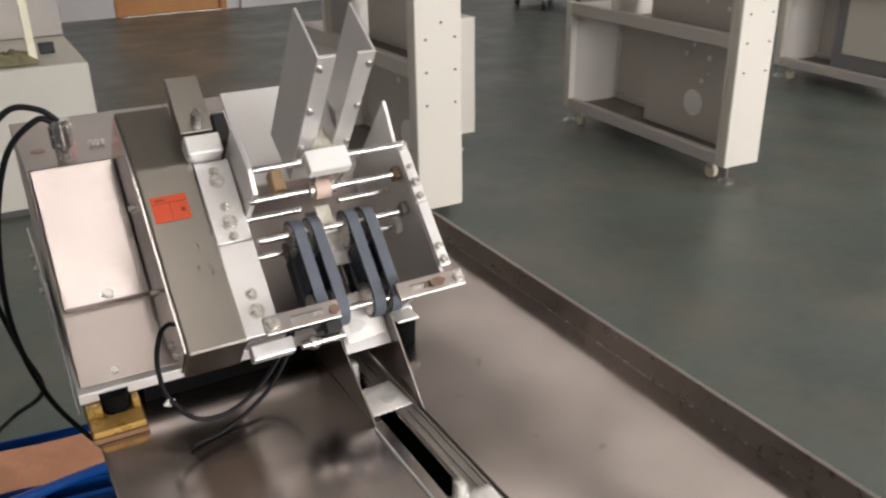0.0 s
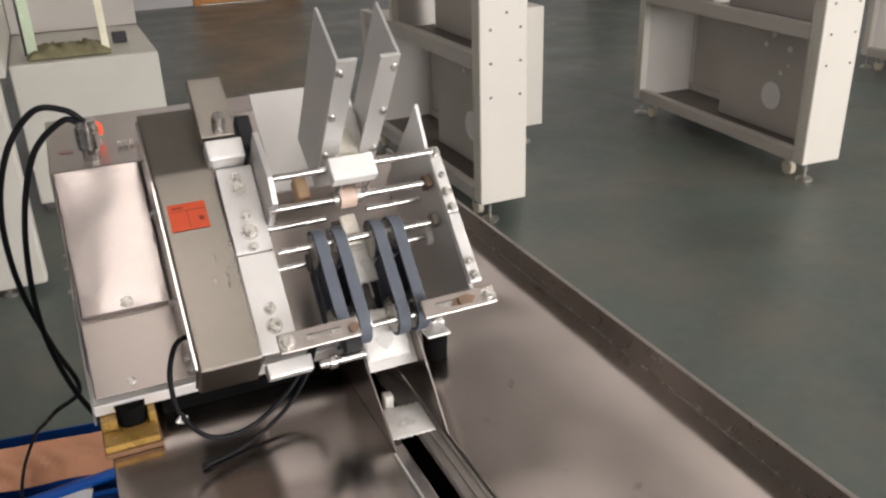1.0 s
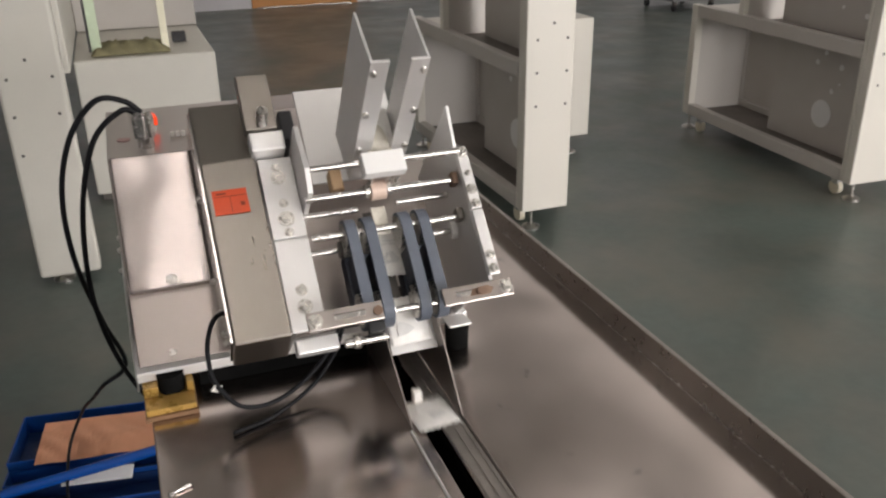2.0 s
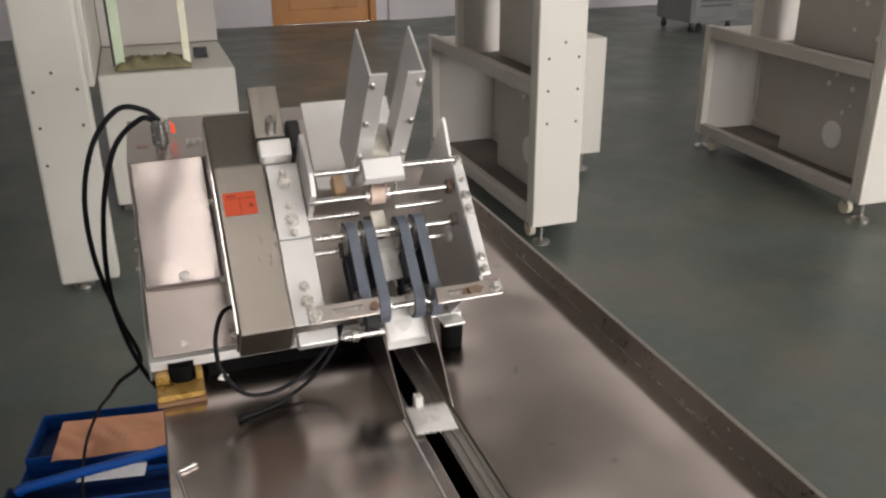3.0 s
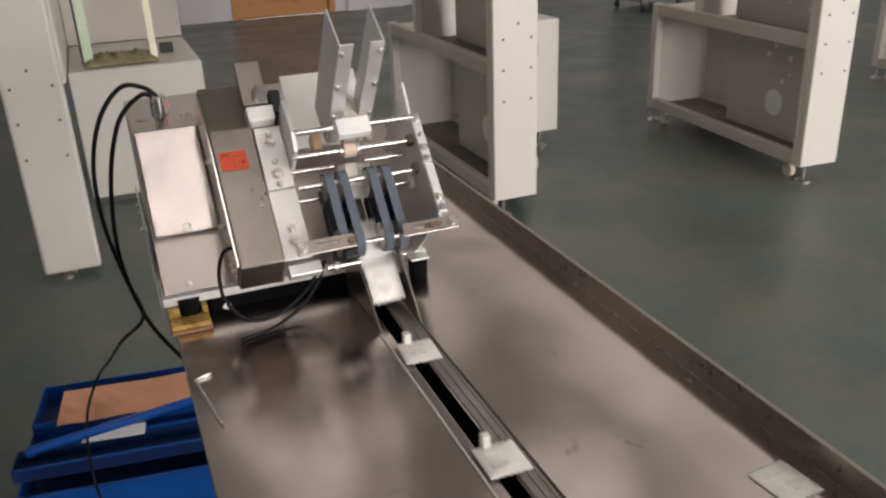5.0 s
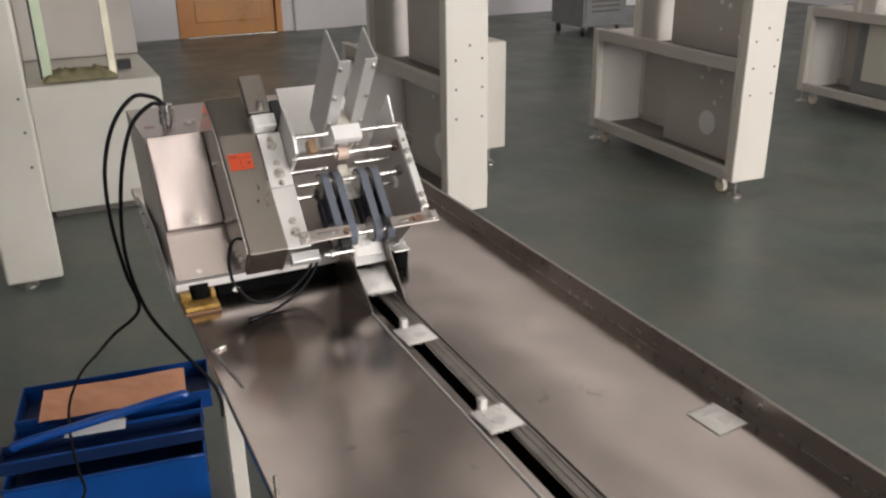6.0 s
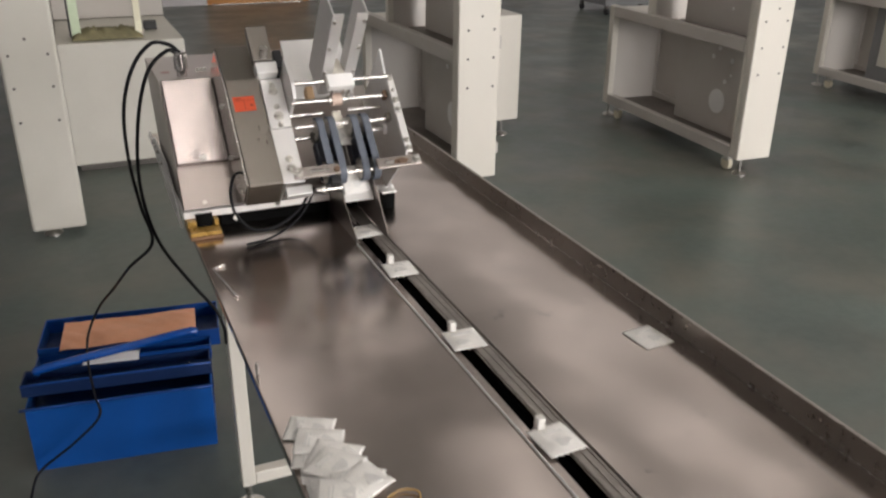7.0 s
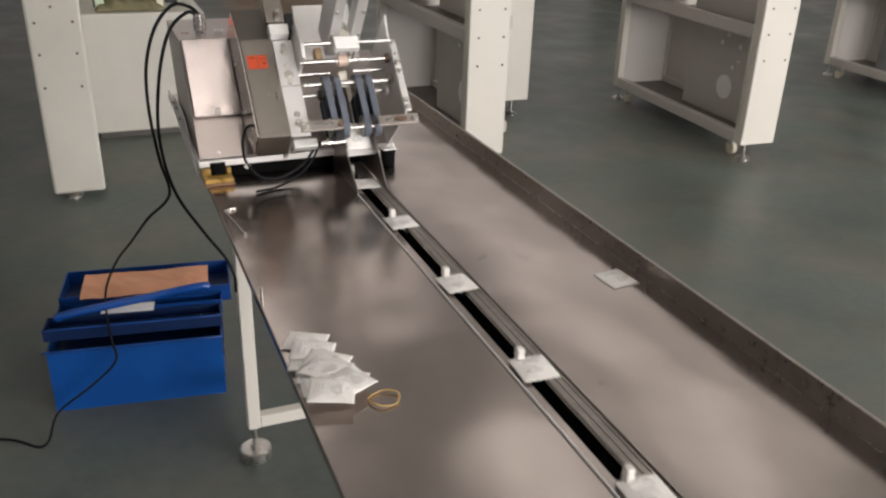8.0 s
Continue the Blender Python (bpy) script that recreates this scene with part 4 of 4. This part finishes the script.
# ---- toolbox on the floor ----
def toolbox():
    t = thing("toolbox", "open blue steel cantilever toolbox standing on the floor", "toolbox", pose(-0.11, 1.335, 0, 0, 0, -8))
    W = 0.209

    def open_tray(x0, x1, y0, y1, z0, z1, th=0.003):
        bm = bmesh.new()
        corners = ((0, 0), (1, 0), (1, 1), (0, 1))

        def ring(inset, z):
            return [bm.verts.new((x0 + inset if not i else x1 - inset, y0 + inset if not j else y1 - inset, z)) for i, j in corners]
        rings = [ring(0, z0), ring(0, z1), ring(th, z1), ring(th, z0 + th)]
        for lo_ring, hi_ring in zip(rings, rings[1:]):
            for k in range(4):
                bm.faces.new((lo_ring[k], lo_ring[(k + 1) % 4], hi_ring[(k + 1) % 4], hi_ring[k]))
        bm.faces.new(rings[0][::-1])
        bm.faces.new(rings[3])
        bmesh.ops.recalc_face_normals(bm, faces=list(bm.faces))
        return bm

    part("body", open_tray(-W, W, 0.0, 0.19, 0.0, 0.172), BLUE, t)
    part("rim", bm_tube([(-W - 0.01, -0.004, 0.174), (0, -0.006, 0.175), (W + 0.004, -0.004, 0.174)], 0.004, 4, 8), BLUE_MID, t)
    # dark sheets laid into body and trays for the shade inside
    part("shade_sheet", bm_box(-W + 0.004, W - 0.004, 0.004, 0.186, 0.120, 0.128), BLUE_DEEP_SHADE, t)
    lid = part("front_tray", open_tray(-W - 0.012, W + 0.002, 0.050, 0.122, 0.176, 0.206), BLUE_DEEP_SHADE, t, "cantilever tray in deep-shaded blue")
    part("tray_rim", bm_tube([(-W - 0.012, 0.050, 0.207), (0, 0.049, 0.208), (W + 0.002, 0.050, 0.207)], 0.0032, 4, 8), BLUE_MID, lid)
    part("tray_shade_sheet", bm_box(-W - 0.008, W - 0.002, 0.054, 0.118, 0.1795, 0.1815), BLUE_DEEP_SHADE, lid)
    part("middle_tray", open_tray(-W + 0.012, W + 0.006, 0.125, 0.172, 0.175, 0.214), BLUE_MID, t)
    part("middle_shade_sheet", bm_box(-W + 0.016, W + 0.002, 0.129, 0.168, 0.1785, 0.19), BLUE_DEEP_SHADE, t)
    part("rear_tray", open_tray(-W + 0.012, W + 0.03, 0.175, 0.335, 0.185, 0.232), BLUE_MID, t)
    part("rear_shade_sheet", bm_box(-W + 0.016, W + 0.026, 0.179, 0.331, 0.1885, 0.193), BLUE_DEEP_SHADE, t)
    for x in (-W - 0.004, W + 0.001):
        for y in (0.07, 0.15):
            part("link_arm", bm_box(-0.0015, 0.0015, -0.006, 0.006, -0.06, 0.06, m=pose(x, y + 0.03, 0.125, -40)), BLUE_DEEP_SHADE, t)
    part("handle", bm_tube([(-W + 0.02, 0.088, 0.218), (-W + 0.04, 0.090, 0.226), (0.0, 0.118, 0.238), (W - 0.05, 0.146, 0.248), (W - 0.025, 0.150, 0.240)], 0.0105, 8, 14), BLUE_GLOSS, t, "blue tubular carrying handle")
    return t


toolbox()


def copper_sheet():
    bm = bmesh.new()
    g = bmesh.ops.create_grid(bm, x_segments=30, y_segments=16, size=0.5)["verts"]
    for v in g:
        p = v.co.copy()
        v.co = Vector((p.x * 0.325, p.y * 0.130, 0.005 * noise.noise(Vector((p.x * 3, p.y * 2, 1.7))) + 0.004 * abs(noise.noise(Vector((p.x * 6 + p.y * 2, p.y * 2, 5.1))))))
    got = bmesh.ops.extrude_face_region(bm, geom=list(bm.faces))
    bmesh.ops.translate(bm, verts=[q for q in got["geom"] if isinstance(q, bmesh.types.BMVert)], vec=(0, 0, 0.0012))
    solid("copper_sheet", bm, COPPER, "creased copper foil sheet lying in the toolbox", "copper sheet", m=pose(-0.060, 1.552, 0.236, 3, 0, -7.5))


copper_sheet()
solid("paper_slip", bm_box(-0.065, 0.065, -0.018, 0.018, 0, 0.001, m=pose(-0.115, 1.452, 0.2175, 8, 0, -10)), SACHET, "crumpled white paper slip in the toolbox tray", "paper")
solid("small_hex_key", bm_tube([(0.01, 1.385, 0.1845), (0.050, 1.379, 0.1845), (0.057, 1.378, 0.186), (0.058, 1.378, 0.192), (0.059, 1.379, 0.206)], 0.002, 6, 6), CHROME, "steel hex key lying in the toolbox tray", "hex key")

# ---- moving conveyor pegs and sachets ----
SPEED, PITCH, SLOT_X = 0.4465, 0.2105, 0.2655
T_PICK, Y_PICK = 3.37, 0.645
Y_HIGH, Y_LOW = 0.80, -4.60
PEG_COUNT = 53
LAP = PEG_COUNT * PITCH
R_TURN = (LAP - 2 * (Y_HIGH - Y_LOW)) / (2 * math.pi)


def peg_pose(d):
    """Place of a peg, d metres along the chain from the pick-up point."""
    run = Y_HIGH - Y_LOW
    half = math.pi * R_TURN
    s = (d + (Y_HIGH - Y_PICK)) % LAP
    z = TZ - 0.012
    if s < run:
        return pose(SLOT_X + 0.0035, Y_HIGH - s, z)
    s -= run
    if s < half:
        a = s / R_TURN
        return pose(SLOT_X + 0.0035, Y_LOW - R_TURN * math.sin(a), z - R_TURN * (1 - math.cos(a)), math.degrees(a))
    s -= half
    if s < run:
        return pose(SLOT_X + 0.0035, Y_LOW + s, z - 2 * R_TURN, 180)
    s -= run
    a = s / R_TURN
    return pose(SLOT_X + 0.0035, Y_HIGH + R_TURN * math.sin(a), z - R_TURN * (1 + math.cos(a)), 180 + math.degrees(a))


def peg_mesh():
    bm = bmesh.new()
    box(bm, -0.0042, 0.0042, -0.0045, 0.0045, -0.006, 0.0285, 0.0012)
    box(bm, -0.0055, 0.0055, -0.009, 0.009, -0.012, -0.006, 0.001)
    me = bpy.data.meshes.new("conveyor_peg")
    bm.to_mesh(me)
    bm.free()
    me.materials.append(PEG)
    return me


PEG_MESH = peg_mesh()
PEGS = [tagged(new("conveyor_peg", PEG_MESH), "white nylon pusher peg in the table's slot", "pusher peg", "pegs on the conveyor chain") for k in range(PEG_COUNT)]

FIRST, LAST = -9, 11
SACHETS = [(k, sachet(k + 20, "white sachet pushed along the conveyor by a peg", "sachets on the conveyor")) for k in range(FIRST, LAST + 1)]
PERIOD = PITCH / SPEED


def deck_pose(v, n, turn=0.0):
    return DECK @ pose(0.2745, v, n, 0, 0, turn)


def sachet_rows(k, tilt):
    """Poses of the sachet that is picked up at T_PICK + k * PERIOD."""
    tk = T_PICK + k * PERIOD
    flat = TZ + 0.0032
    rows = []

    def at(t):
        if t < tk - 1.32:
            waiting = min(16.0, math.floor((tk - 1.32 - t) / PERIOD))
            return deck_pose(0.168, 0.084 + 0.0030 * waiting, tilt)
        # drawn off the stack, carried under the belts, then thrown to the mouth
        for t0, t1, v0, v1 in ((1.32, 1.20, 0.168, 0.078), (1.20, 0.82, 0.078, 0.045), (0.82, 0.70, 0.045, -0.012), (0.70, 0.32, -0.012, -0.018)):
            if t < tk - t1:
                u = (t - (tk - t0)) / (t0 - t1)
                return deck_pose(v0 + (v1 - v0) * u, 0.082 if v0 > 0 else 0.080, tilt)
        if t < tk - 0.17:
            u = (t - (tk - 0.32)) / 0.15
            y, z = on_deck(-0.018 - 0.040 * min(1, u * 2), 0.080)
            if u > 0.5:
                w = (u - 0.5) / 0.5
                y, z = y + (0.622 - y) * w, z + (flat - z) * w * w
                return pose(0.2745, y, z, SLOPE * (1 - w), 0, tilt)
            return pose(0.2745, y, z, SLOPE, 0, tilt)
        return pose(0.2745, 0.622 - SPEED * max(0.0, t - tk), flat, 0, 0, tilt)
    steps = sorted({round(i / 30, 4) for i in range(0, 241, 2)} | {round(t, 4) for t in (tk - 1.32, tk - 1.2, tk - 0.82, tk - 0.7, tk - 0.32, tk - 0.245, tk - 0.17, tk) if 0 < t < 8})
    for t in steps:
        rows.append((t, at(t)))
    return rows


def motions():
    for k, peg in enumerate(PEGS):
        walk(peg, [(i / 15, peg_pose(SPEED * (i / 15 - T_PICK) + k * PITCH)) for i in range(121)])
    for k, s in SACHETS:
        walk(s, sachet_rows(k, 4 * math.sin(k * 1.7)))
    for p, u, v in PULLEYS:
        walk(p, [(i / 10, pose(u, v, 0.0985, 70 * i)) for i in range(81)])


motions()
